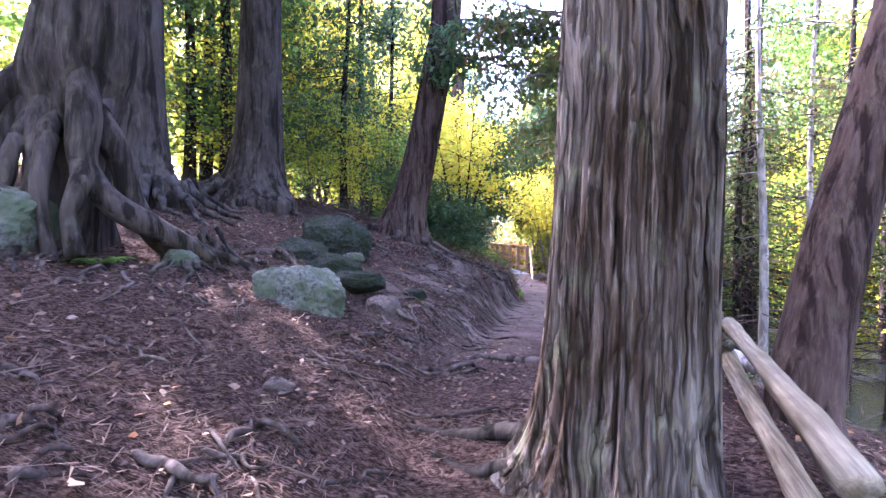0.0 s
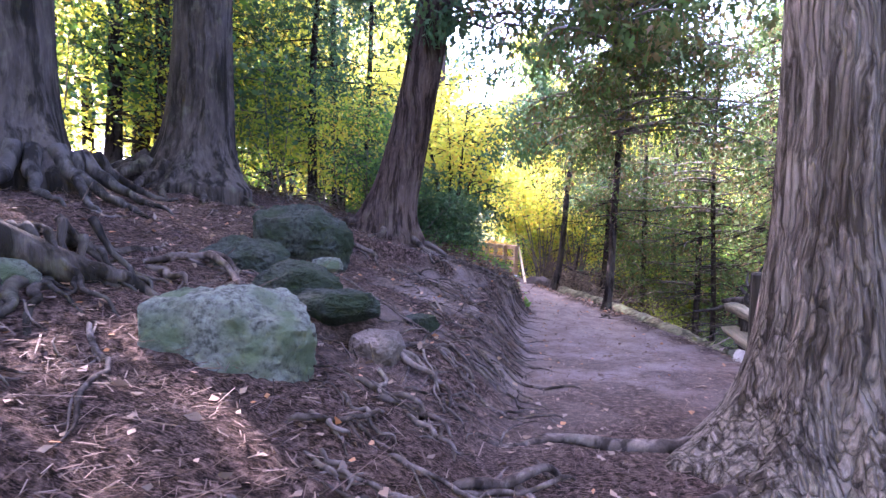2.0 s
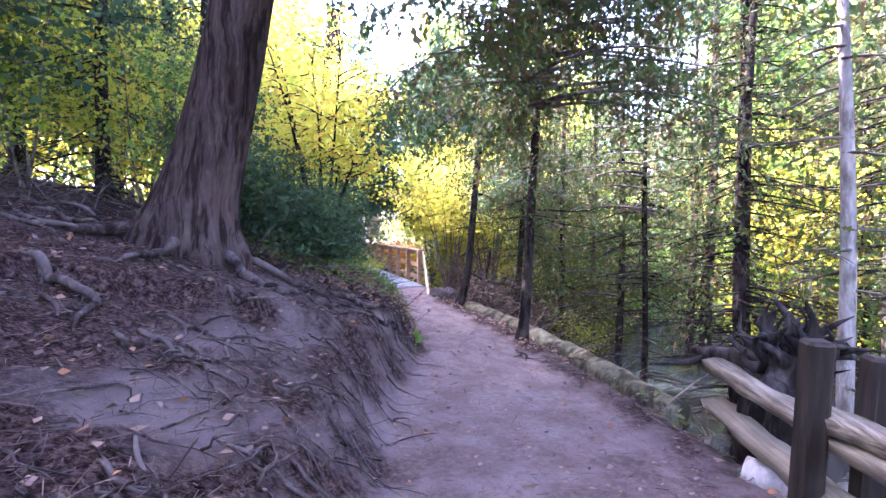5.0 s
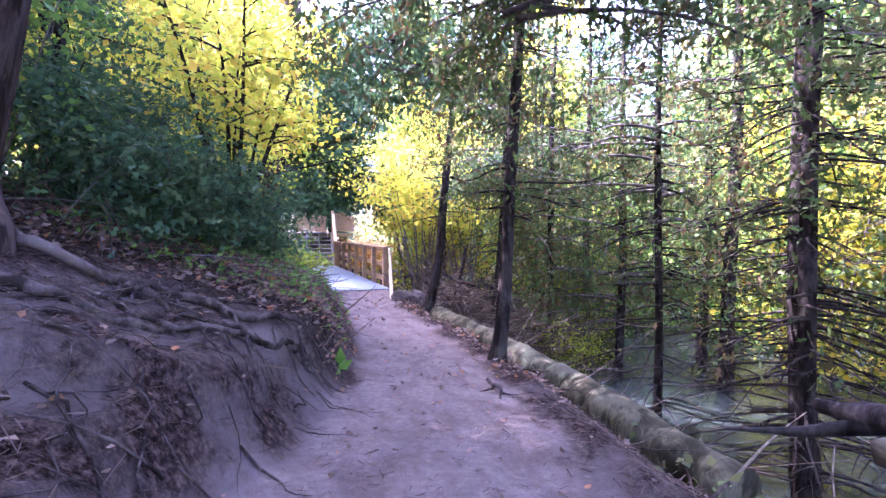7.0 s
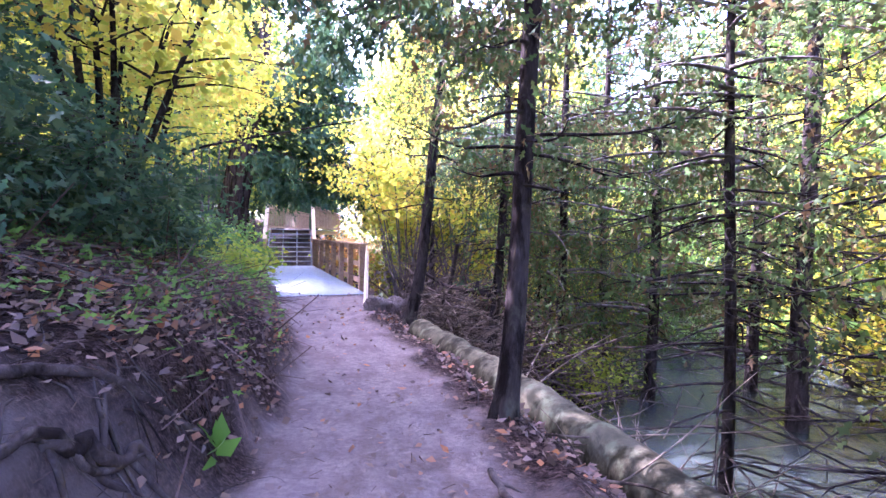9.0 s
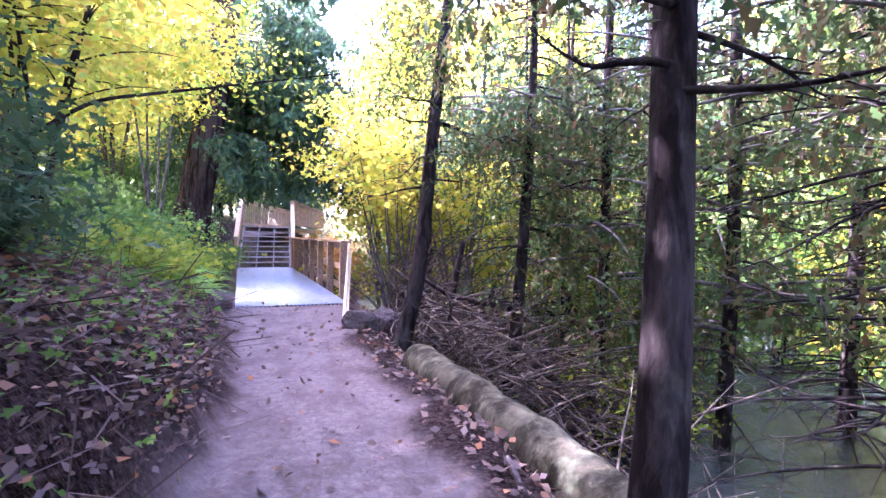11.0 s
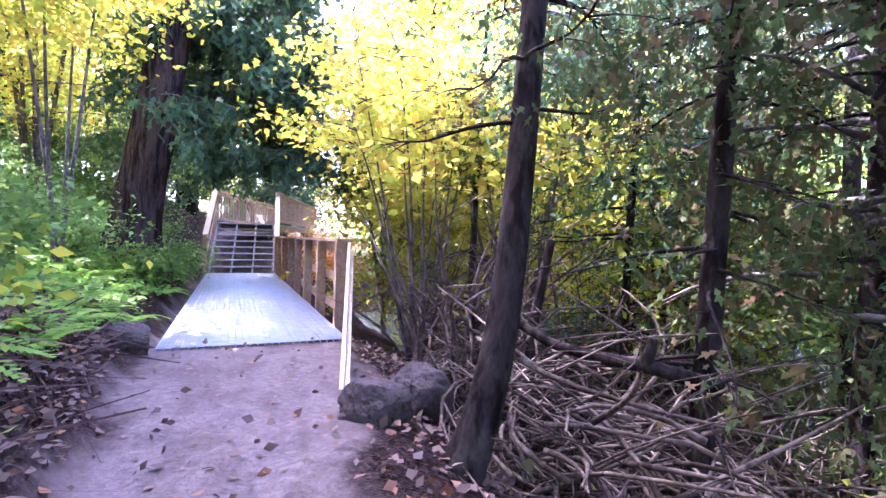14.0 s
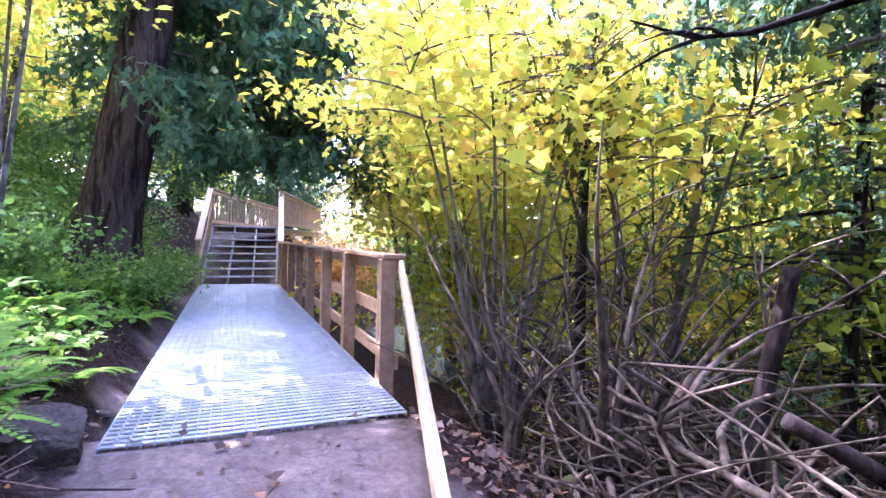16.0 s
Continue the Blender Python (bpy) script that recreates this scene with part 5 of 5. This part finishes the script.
shore = [maple(11.6, 9.0, 5.5, 2.4, 5200, LIME, 801, 5, 0.13, 0.06, stem_r=0.04, group="leafy shrubs across the stream", label="lime-yellow maple on the far stream bank"),
         maple(11.9, 14.5, 6.0, 2.4, 5200, YELLOW, 802, 5, 0.13, 0.06, stem_r=0.04, group="leafy shrubs across the stream", label="yellow maple on the far stream bank"),
         maple(11.4, 20.0, 5.0, 2.4, 5200, GREEN, 803, 5, 0.13, 0.05, stem_r=0.04, group="leafy shrubs across the stream", label="green maple on the far stream bank")]
for n in range(16):
    x, y, s = rng.uniform(11.6, 16.0), 2.0 + 2.1 * n + rng.uniform(-0.5, 0.5), rng.uniform(0.75, 1.35)
    copy_thing(shore[n % 3], Matrix.Translation((x, y, float(land(x, y)))) @ pose(0, 0, 0, 0, 0, 97 * n) @ Matrix.Scale(s, 4))
for n in range(9):
    x, y = rng.uniform(14.0, 20.0), 1.0 + 3.7 * n + rng.uniform(-0.8, 0.8)
    copy_thing(kinds[(4, 0, 3, 2)[n % 4]], Matrix.Translation((x, y, float(land(x, y)))) @ pose(0, 0, 0, 0, 0, 71 * n) @ Matrix.Scale(rng.uniform(0.9, 1.2), 4))
for x, y, s in ((-3.6, 24.0, 1.3), (7.9, 31.0, 1.3), (-0.9, 37.0, 1.3), (-6.4, 13.2, 1.15), (-5.4, 11.9, 1.0), (-8.4, 11.8, 1.2), (-9.5, 7.5, 1.2), (-2.6, 17.2, 1.0), (-9.0, 14.0, 1.3)):
    copy_thing(kinds[2 if s < 1.12 else int(y) % 2], Matrix.Translation((x, y, float(land(x, y)))) @ pose(0, 0, 0, 0, 0, 41 * x + 17 * y) @ Matrix.Scale(s, 4))
for x, y in TALL:
    copy_thing(kinds[0], Matrix.Translation((x, y, float(land(x, y)))) @ pose(0, 0, 0, 0, 0, 53 * x) @ Matrix.Scale(1.45, 4))
for k, (x, y) in enumerate(((0.2, 45.0), (2.0, 46.5), (4.2, 45.5), (-1.8, 44.0), (3.2, 49.0), (-1.6, 33.5), (-3.2, 30.5), (-4.6, 31.5), (-3.0, 33.0), (-5.8, 29.5))):
    maple(x, y, 5.5 if y > 40 else 3.0, 2.6 if y > 40 else 1.5, 5000, CEDAR if k % 3 else GREEN, 700 + k, 5, 0.17, 0.08, stem_r=0.03, name="evergreen_shrub", group="evergreens behind the stairs",
          shape="fan", label="bushy dark green evergreen beyond the boardwalk")


# ---- roots over the bank ----
def bank_root(xy, r, lift=0.45):
    """A loose surface root, a thing of its own where its tree cannot be told."""
    x, y = xy[0]
    ob = thing("surface_root", ground_at(x, y), "bare grey-brown root snaking over the soil", "root", "surface roots")
    root(ob, xy, r, r * 0.4, lift, loose=True)
    return ob


for xy, r in (
    ([(-3.04, 3.68), (-3.56, 4.57), (-3.59, 5.13)], 0.028),
    ([(-2.10, 2.96), (-1.93, 2.99), (-1.64, 2.85), (-1.43, 2.79)], 0.020),
    ([(-2.05, 2.28), (-1.98, 2.32), (-1.80, 2.21)], 0.025),
    ([(-1.70, 1.89), (-1.66, 2.00), (-1.53, 2.06)], 0.028),
    ([(-1.67, 1.77), (-1.60, 1.90), (-1.53, 2.01)], 0.025),
    ([(-1.41, 1.61), (-1.43, 1.77), (-1.38, 1.90)], 0.028),
    ([(-1.24, 1.97), (-1.08, 1.94), (-0.94, 1.92), (-0.78, 1.86)], 0.037),
    ([(-0.96, 2.16), (-0.90, 2.35), (-0.71, 2.36), (-0.56, 2.40)], 0.031),
    ([(-1.03, 2.07), (-0.87, 2.14), (-0.68, 2.03)], 0.019),
    ([(-1.02, 3.57), (-0.74, 3.53), (-0.55, 3.60), (-0.29, 3.83)], 0.020),
    ([(-0.24, 4.42), (0.15, 4.47), (0.58, 4.63)], 0.025),
    ([(-0.51, 3.11), (-0.31, 3.30), (-0.10, 3.34)], 0.015),
    ([(-0.53, 2.15), (-0.36, 2.39), (-0.14, 2.59)], 0.019),
    ([(-2.07, 4.78), (-1.79, 4.36), (-1.55, 3.63)], 0.010),
    ([(-2.24, 4.23), (-2.02, 4.04), (-1.88, 4.07)], 0.011),
    ([(-0.49, 5.19), (-0.25, 5.28), (-0.06, 4.85)], 0.019),
    ([(-1.11, 2.81), (-1.02, 2.85), (-0.92, 2.64)], 0.012),
    ([(-1.43, 3.64), (-1.24, 3.40), (-1.13, 3.36)], 0.010),
    ([(-2.17, 4.15), (-1.91, 4.05)], 0.015),
    ([(-2.08, 4.74), (-1.77, 4.36), (-1.54, 3.61)], 0.020),
    ([(-2.98, 3.64), (-3.51, 4.57), (-3.56, 5.04)], 0.040),
    ([(-2.80, 3.54), (-2.80, 3.87), (-2.80, 4.28)], 0.030),
    ([(-2.25, 5.95), (-2.11, 6.33), (-1.87, 6.16), (-1.60, 5.88)], 0.050),
    ([(-0.54, 5.83), (-0.42, 5.54), (-0.19, 5.37), (-0.19, 4.93)], 0.025),
    ([(-0.65, 4.96), (-0.38, 5.00), (-0.20, 4.84), (-0.06, 4.81)], 0.030),
    ([(-0.25, 4.46), (-0.02, 4.53), (0.22, 4.57), (0.58, 4.59)], 0.045),):
    bank_root(xy, r)
for xy, r in (
    ([(-0.94, 4.59), (-0.77, 4.51), (-0.67, 4.52)], 0.015),
    ([(-0.53, 5.79), (-0.50, 5.55), (-0.27, 5.40), (-0.18, 5.19)], 0.025),
    ([(-0.77, 5.01), (-0.44, 5.06), (-0.24, 4.88)], 0.020),
    ([(-1.39, 8.35), (-1.09, 8.50), (-0.87, 8.19)], 0.020),
    ([(-0.27, 5.88), (-0.03, 5.96), (0.13, 5.77)], 0.015),
    ([(0.04, 5.91), (0.26, 5.87), (0.42, 5.61)], 0.015),
    ([(-1.68, 9.11), (-1.38, 8.92), (-1.02, 8.81), (-0.89, 8.67), (-0.83, 8.03)], 0.035),
    ([(0.14, 10.77), (0.65, 10.56), (1.10, 10.70), (1.73, 11.64)], 0.025),
    ([(0.51, 11.21), (1.07, 11.11), (1.17, 10.71)], 0.020),
    ([(-0.62, 8.59), (-0.18, 8.08)], 0.020),
    ([(0.27, 8.24), (0.61, 8.25)], 0.018),
    ([(-0.70, 8.43), (-0.50, 8.13)], 0.018),
    ([(-0.49, 9.67), (-0.10, 9.30), (0.34, 9.62)], 0.020),
    ([(0.28, 10.74), (0.45, 11.01), (0.74, 10.77)], 0.045),
    ([(0.76, 10.74), (0.92, 10.84), (1.11, 10.95), (1.22, 10.75), (1.34, 10.59)], 0.025),
    ([(1.21, 10.85), (1.35, 11.10), (1.69, 11.63), (1.88, 11.83)], 0.025),
    ([(1.45, 11.27), (1.63, 11.55), (1.77, 11.77)], 0.035),
    ([(3.44, 11.83), (3.37, 11.32), (3.31, 10.99)], 0.022),
    ([(4.04, 14.07), (3.68, 12.56)], 0.020),):
    bank_root(xy, 1.5 * r)
rng = np.random.default_rng(500)
for k in range(46):
    x, y = rng.uniform(-3.2, 1.0), rng.uniform(1.5, 11.5)
    if x > float(trail_left(y)) + 0.2:
        continue
    a, L = rng.normal(-0.6, 0.9), rng.uniform(0.35, 1.1)
    s = np.linspace(0, 1, 4)
    bend = rng.normal(0, 0.5)
    xy = [(x + L * w * math.cos(a + bend * w), y + L * w * math.sin(a + bend * w)) for w in s]
    bank_root(xy, rng.uniform(0.008, 0.024))


bank_root([(-2.35, 5.75), (-2.25, 6.05), (-2.05, 6.2), (-1.85, 6.05), (-1.6, 5.75), (-1.45, 5.55)], 0.05, 1.0)
bank_root([(-2.3, 5.7), (-2.1, 5.65), (-1.85, 5.5)], 0.04, 0.9)
rng = np.random.default_rng(515)
for k in range(26):
    y = rng.uniform(4.3, 7.6)
    x = float(trail_left(y)) - rng.uniform(0.15, 1.1)
    a, L = rng.normal(-0.5, 0.5), rng.uniform(0.4, 0.9)
    bend = rng.normal(0, 0.6)
    bank_root([(x + L * w * math.cos(a + bend * w), y + L * w * math.sin(a + bend * w)) for w in (0, 0.25, 0.5, 0.75, 1)], rng.uniform(0.012, 0.026))
fringe = thing("root_fringe", ground_at(0.2, 7.0), "tangle of fine roots hanging from the worn bank", "roots")
rng = np.random.default_rng(512)
paths = []
for k in range(280):
    y = rng.uniform(4.6, 12.0)
    x = float(trail_left(y)) - rng.uniform(0.0, 1.5) ** 1.2
    a, L = rng.normal(-0.4, 1.5), rng.uniform(0.15, 0.7)
    w = np.linspace(0, 1, 7)
    px = x + L * w * math.cos(a) + 0.04 * np.sin(7 * w + k)
    py = y + L * w * math.sin(a) + 0.04 * np.cos(6 * w + k)
    pz = land(px, py) + 0.01 + 0.05 * np.sin(np.pi * w) * rng.random()
    paths.append((local(fringe, np.stack([px, py, pz], 1)), rng.uniform(0.003, 0.010) * (1.2 - w)))
v, f = tubes(paths, 5)
mesh_part("root_tangle", v, f, ROOT, fringe, kind="stuff")


# ---- brush pile ----
brush = thing("brush_pile", ground_at(5.4, 19.0), "tangled pile of dead grey branches below the trail", "brush pile")
rng = np.random.default_rng(501)
paths = []
for k in range(2100):
    x, y = rng.uniform(4.4, 8.0), rng.uniform(16.6, 21.6)
    if x < float(trail_right(y)) + 0.9:
        continue
    a, tilt, L = rng.uniform(0, 2 * np.pi), rng.normal(0.25, 0.35), rng.uniform(0.5, 1.7)
    w = np.linspace(0, 1, 6)
    curve = rng.normal(0, 0.9)
    hx, hy = np.cos(a + curve * w), np.sin(a + curve * w)
    z0 = float(land(x, y)) + abs(rng.normal(0, 0.45))
    z = z0 + L * w * math.sin(tilt) - 0.25 * L * w ** 2 * rng.uniform(0, 1)
    p = np.stack([x + hx * L * w, y + hy * L * w, z], 1)
    p[:, 2] = np.maximum(p[:, 2], land(p[:, 0], p[:, 1]) + 0.01)
    if (p[:, 0] < trail_right(p[:, 1]) + 0.6).any():
        continue
    paths.append((local(brush, p), rng.uniform(0.005, 0.019) * (1.15 - 0.8 * w)))
for p, r in paths[:60]:
    v, f = tubes([(p, r * 1.15)], 6)
    mesh_part("branch", v, f, BRUSH, brush)
v, f = tubes(paths[60:], 5)
mesh_part("brushwood", v, f, BRUSH, brush, kind="stuff")
rng = np.random.default_rng(511)
for x, y, count, tall in ((4.75, 19.7, 9, 2.5), (5.3, 20.3, 9, 3.0), (6.0, 19.4, 9, 2.7), (6.8, 20.2, 8, 2.8), (5.0, 21.6, 8, 2.7), (4.6, 20.6, 8, 2.4), (6.2, 21.6, 8, 3.0), (7.6, 20.9, 7, 2.6), (5.7, 18.4, 7, 1.5), (4.7, 18.9, 6, 1.5), (8.3, 19.4, 6, 2.2), (5.2, 22.8, 7, 2.6), (7.4, 18.8, 6, 2.0)):
    bush = thing("bare_shrub", ground_at(x, y), "leafless shrub of thin arching dark stems", "shrub", "bare shrubs by the brush pile")
    for k in range(count):
        a, lean = rng.uniform(0, 2 * np.pi), rng.uniform(0.15, 0.8)
        w = np.linspace(0, 1, 12)
        H = tall * rng.uniform(0.6, 1.1)
        p = np.stack([np.cos(a) * lean * H * w ** 1.4 + 0.05 * np.sin(7 * w + k), np.sin(a) * lean * H * w ** 1.4 + 0.05 * np.cos(6 * w + k), H * w * (1 - 0.25 * lean * w) - 0.08], 1)
        forks = [(p, 0.036 * rng.uniform(0.5, 1.1) * (1.1 - w))]
        for _ in range(5):
            s = rng.uniform(0.3, 0.9)
            o = np.array([np.interp(s, w, p[:, c]) for c in range(3)])
            b, m = rng.uniform(0, 2 * np.pi), H * rng.uniform(0.15, 0.4)
            q = np.linspace(0, 1, 6)
            forks.append((np.stack([o[0] + np.cos(b) * m * q * 0.8, o[1] + np.sin(b) * m * q * 0.8, o[2] + m * (0.7 * q - 0.35 * q ** 2)], 1), 0.008 * (1.15 - q)))
        v, f = tubes(forks, 6)
        mesh_part("stem", v, f, BRUSH, bush)
slope_debris = thing("slope_debris", ground_at(5.0, 12.0), "dead branches strewn down the stream bank", "underbrush")
paths = []
for k in range(420):
    y = rng.uniform(7.5, 17)
    x = float(trail_right(y)) + rng.uniform(0.5, 4.0)
    a, L = rng.uniform(0, 2 * np.pi), rng.uniform(0.4, 1.8)
    w = np.linspace(0, 1, 6)
    px, py = x + L * w * math.cos(a) + 0.05 * np.sin(5 * w + k), y + L * w * math.sin(a)
    p = np.stack([px, py, np.maximum(land(x, y) + L * w * rng.uniform(-0.1, 0.5), land(px, py) + 0.015)], 1)
    if (px < trail_right(py) + 0.15).any():
        continue
    paths.append((local(slope_debris, p), rng.uniform(0.004, 0.014) * (1.15 - 0.8 * w)))
v, f = tubes(paths, 5)
mesh_part("brushwood", v, f, BRUSH, slope_debris, kind="stuff")
black_branch = thing("fallen_branch", ground_at(5.2, 17.8), "thick black broken branch lying on the brush", "branch")
v, f = tubes([(local(black_branch, smooth_path([(4.55, 18.35, 0.45), (4.94, 18.03, 0.18), (5.2, 17.8, 0.12), (5.45, 17.55, 0.1), (5.75, 17.3, 0.02)], 30)), np.linspace(0.03, 0.055, 30))], 9)
mesh_part("stem", v, f, BARK_DARK, black_branch)
v, f = tubes([(local(black_branch, smooth_path([(5.4, 17.6, 0.1), (5.42, 17.55, 0.3)], 8)), np.linspace(0.05, 0.03, 8))], 8)
mesh_part("stub", v, f, BARK_DARK, black_branch)
grey_snag = thing("broken_stub", ground_at(5.35, 19.1), "dead upright stub among the brush", "stub")
v, f = tubes([(local(grey_snag, smooth_path([(5.3, 19.1, -0.9), (5.35, 19.1, 0.1), (5.5, 19.05, 0.95)], 20)), np.linspace(0.06, 0.045, 20))], 10)
mesh_part("stem", v, f, BARK_DARK, grey_snag)
twig_rng = np.random.default_rng(502)
left_brush = thing("dead_underbrush", ground_at(-2.2, 12.6), "grey dead twigs and fallen branches behind the cedars", "underbrush")
paths = []
for k in range(420):
    x, y = twig_rng.uniform(-7, 0.2), twig_rng.uniform(11.4, 15.5)
    a, L = twig_rng.uniform(0, 2 * np.pi), twig_rng.uniform(0.5, 1.8)
    w = np.linspace(0, 1, 6)
    up = twig_rng.uniform(0.1, 1.2)
    p = np.stack([x + L * w * math.cos(a) * math.cos(up), y + L * w * math.sin(a) * math.cos(up),
                  float(land(x, y)) + L * w * math.sin(up) - 0.2 * L * w ** 2], 1)
    paths.append((local(left_brush, p), twig_rng.uniform(0.003, 0.010) * (1.15 - w)))
v, f = tubes(paths, 4)
mesh_part("brushwood", v, f, TWIG, left_brush, kind="stuff")
for k, pts in enumerate(([(-2.7, 10.6), (-2.2, 10.4), (-1.7, 10.7), (-1.3, 10.5)], [(-2.5, 11.2), (-1.9, 11.0), (-1.5, 11.2)], [(-3.0, 11.4), (-2.3, 11.5), (-1.6, 11.3)],
                         [(-5.0, 8.6), (-4.6, 9.2), (-4.2, 9.8)], [(-5.6, 8.9), (-5.0, 9.3), (-4.5, 9.9)])):
    bank_root(pts, 0.045)


# ---- ferns and ground plants ----
def fern_mesh(seed, fronds=9, length=0.42):
    r = np.random.default_rng(seed)
    V, F = [], []
    for k in range(fronds):
        a, L = 2 * np.pi * k / fronds + r.uniform(-0.3, 0.3), length * r.uniform(0.7, 1.15)
        for s in np.linspace(0.12, 1, 15):
            o = np.array([math.cos(a) * L * s, math.sin(a) * L * s, L * (0.75 * s - 0.62 * s * s)])
            ln = 0.32 * L * (1.08 - s) + 0.012
            for sd in (-1, 1):
                d = np.array([math.cos(a + sd * 1.15), math.sin(a + sd * 1.15), -0.12])
                t = np.array([math.cos(a), math.sin(a), 0.1]) * 0.022
                b = len(V)
                V += [o, o + d * ln * 0.45 + t, o + d * ln, o + d * ln * 0.45 - t]
                F.append((b, b + 1, b + 2, b + 3))
    return V, F


fern = thing("fern", ground_at(0.9, 21.6), "bright green fern on the leafy bank", "fern", "ferns on the bank")
v, f = fern_mesh(1)
mesh_part("fronds", v, f, FERN, fern, kind="stuff")
fern2 = thing("fern", ground_at(0.7, 22.4), "bright green fern on the leafy bank", "fern", "ferns on the bank")
v, f = fern_mesh(2, 7, 0.5)
mesh_part("fronds", v, f, FERN, fern2, kind="stuff")
rng = np.random.default_rng(503)
made = 0
while made < 170:
    x, y = rng.uniform(-2.0, 1.6), rng.uniform(16.8, 31.0)
    if x > float(trail_left(y)) - 0.35 or rng.random() < 0.3 * max(0, trail_left(y) - x - 1.5):
        continue
    copy_thing(fern if made % 2 else fern2, Matrix.Translation(ground_at(x, y, 0.01)) @ pose(0, 0, 0, rng.uniform(-10, 10), rng.uniform(5, 20), rng.uniform(0, 360)) @ Matrix.Scale(rng.uniform(0.6, 1.25), 4))
    made += 1
dark_fern = thing("bank_fern", ground_at(-2.95, 4.25), "small dark fern among the cedar roots", "fern")
v, f = fern_mesh(3, 8, 0.3)
mesh_part("fronds", v, f, GREEN, dark_fern, kind="stuff")
broad_plant = thing("broadleaf_plant", ground_at(1.94, 12.05), "small broad-leaved green plant at the trail edge", "plant")
rng = np.random.default_rng(504)
for k in range(7):
    v, f = leaf_mesh(np.array([[0, 0, 0.03]]) + rng.normal(size=(1, 3)) * 0.02, 0.2, rng, "kite", hang=-0.5)
    mesh_part("leaf", v, f, FERN, broad_plant)


# ---- litter ----
def scatter(name, n, box, keep, size, shape, material, seed, label, lift=0.012, spread=0.0, flat=0.93, hang=0.0):
    r = np.random.default_rng(seed)
    x, y = r.uniform(box[0], box[1], n), r.uniform(box[2], box[3], n)
    m = keep(x, y, r.random(n))
    x, y = x[m], y[m]
    z = land(x, y) + lift + spread * r.random(len(x))
    v, f = leaf_mesh(np.stack([x, y, z], 1), size, r, shape, hang, flat)
    return tagged(mesh_part(name, v, f, material, smooth=False), label, "litter", kind="stuff")


def off_trail(x, y, q):
    d = np.maximum(trail_left(y) - x, x - trail_right(y))
    return q < np.clip(0.12 + d / 0.7, 0.05, 1)


scatter("needle_litter", 80000, (-6, 5, -1, 13), off_trail, 0.07, "needle", DUFF, 601, "dry reddish needles and twigs on the soil", 0.012, 0.015, 0.8)
scatter("fallen_leaves", 5200, (-5, 5, -1, 13), off_trail, 0.06, "kite", LITTER, 602, "dry curled brown leaves on the soil", 0.01, 0.015, 0.8)
scatter("fallen_leaves", 16000, (-1.5, 5, 11.5, 22), off_trail, 0.075, "kite", LITTER, 603, "dry brown leaves on the trailside bank", 0.01, 0.05, 0.7)
scatter("trail_needles", 16000, (-0.4, 3.6, 2.5, 11.0), lambda x, y, q: (x > trail_left(y)) & (x < trail_right(y)) & (q < 1.15 - 0.09 * y), 0.06, "needle", DUFF, 611, "dry needles trodden into the trail", 0.008, 0.008, 0.9)
scatter("trail_leaves", 1500, (0.0, 4, 3, 20.4), lambda x, y, q: (x > trail_left(y)) & (x < trail_right(y)), 0.05, "kite", LITTER, 604, "pale scattered leaves on the packed trail", 0.008, 0.01, 0.85)
scatter("twig_litter", 2600, (-5, 2.2, -1, 17), off_trail, 0.26, "twig", DUFF, 605, "thin broken twigs on the slope", 0.012, 0.02, 0.8)
scatter("ground_cover", 2600, (-0.6, 2.5, 11.8, 16.8), lambda x, y, q: x < trail_left(y) - 0.12 - 0.3 * q, 0.085, "fan", GREEN, 606,
        "low dark green plants over leaf litter on the bank", 0.02, 0.16, 0.5)
scatter("ground_cover", 9000, (-3, 2.0, 16.5, 28), lambda x, y, q: x < trail_left(y) - 0.25 - 0.3 * q, 0.09, "kite", FERN, 607,
        "low green plants on the bank beside the boardwalk", 0.02, 0.18, 0.5)
scatter("ground_cover", 3500, (3.9, 10, 7, 21), lambda x, y, q: (x > trail_right(y) + 1.0) & (land(x, y) > -1.35), 0.10, "kite", NEEDLE, 608,
        "sparse green and brown plants on the stream bank", 0.02, 0.3, 0.4)
scatter("bank_litter", 14000, (-0.8, 2.4, 11.8, 20), lambda x, y, q: x < trail_left(y) - 0.05 - 0.2 * q, 0.06, "kite", LITTER, 609,
        "dark leaf litter and debris on the bank", 0.012, 0.06, 0.6)
scatter("bank_twigs", 2200, (-0.8, 2.4, 11.8, 20), lambda x, y, q: x < trail_left(y) - 0.05 - 0.2 * q, 0.45, "twig", DUFF, 610,
        "thin dead twigs on the bank", 0.02, 0.08, 0.75)
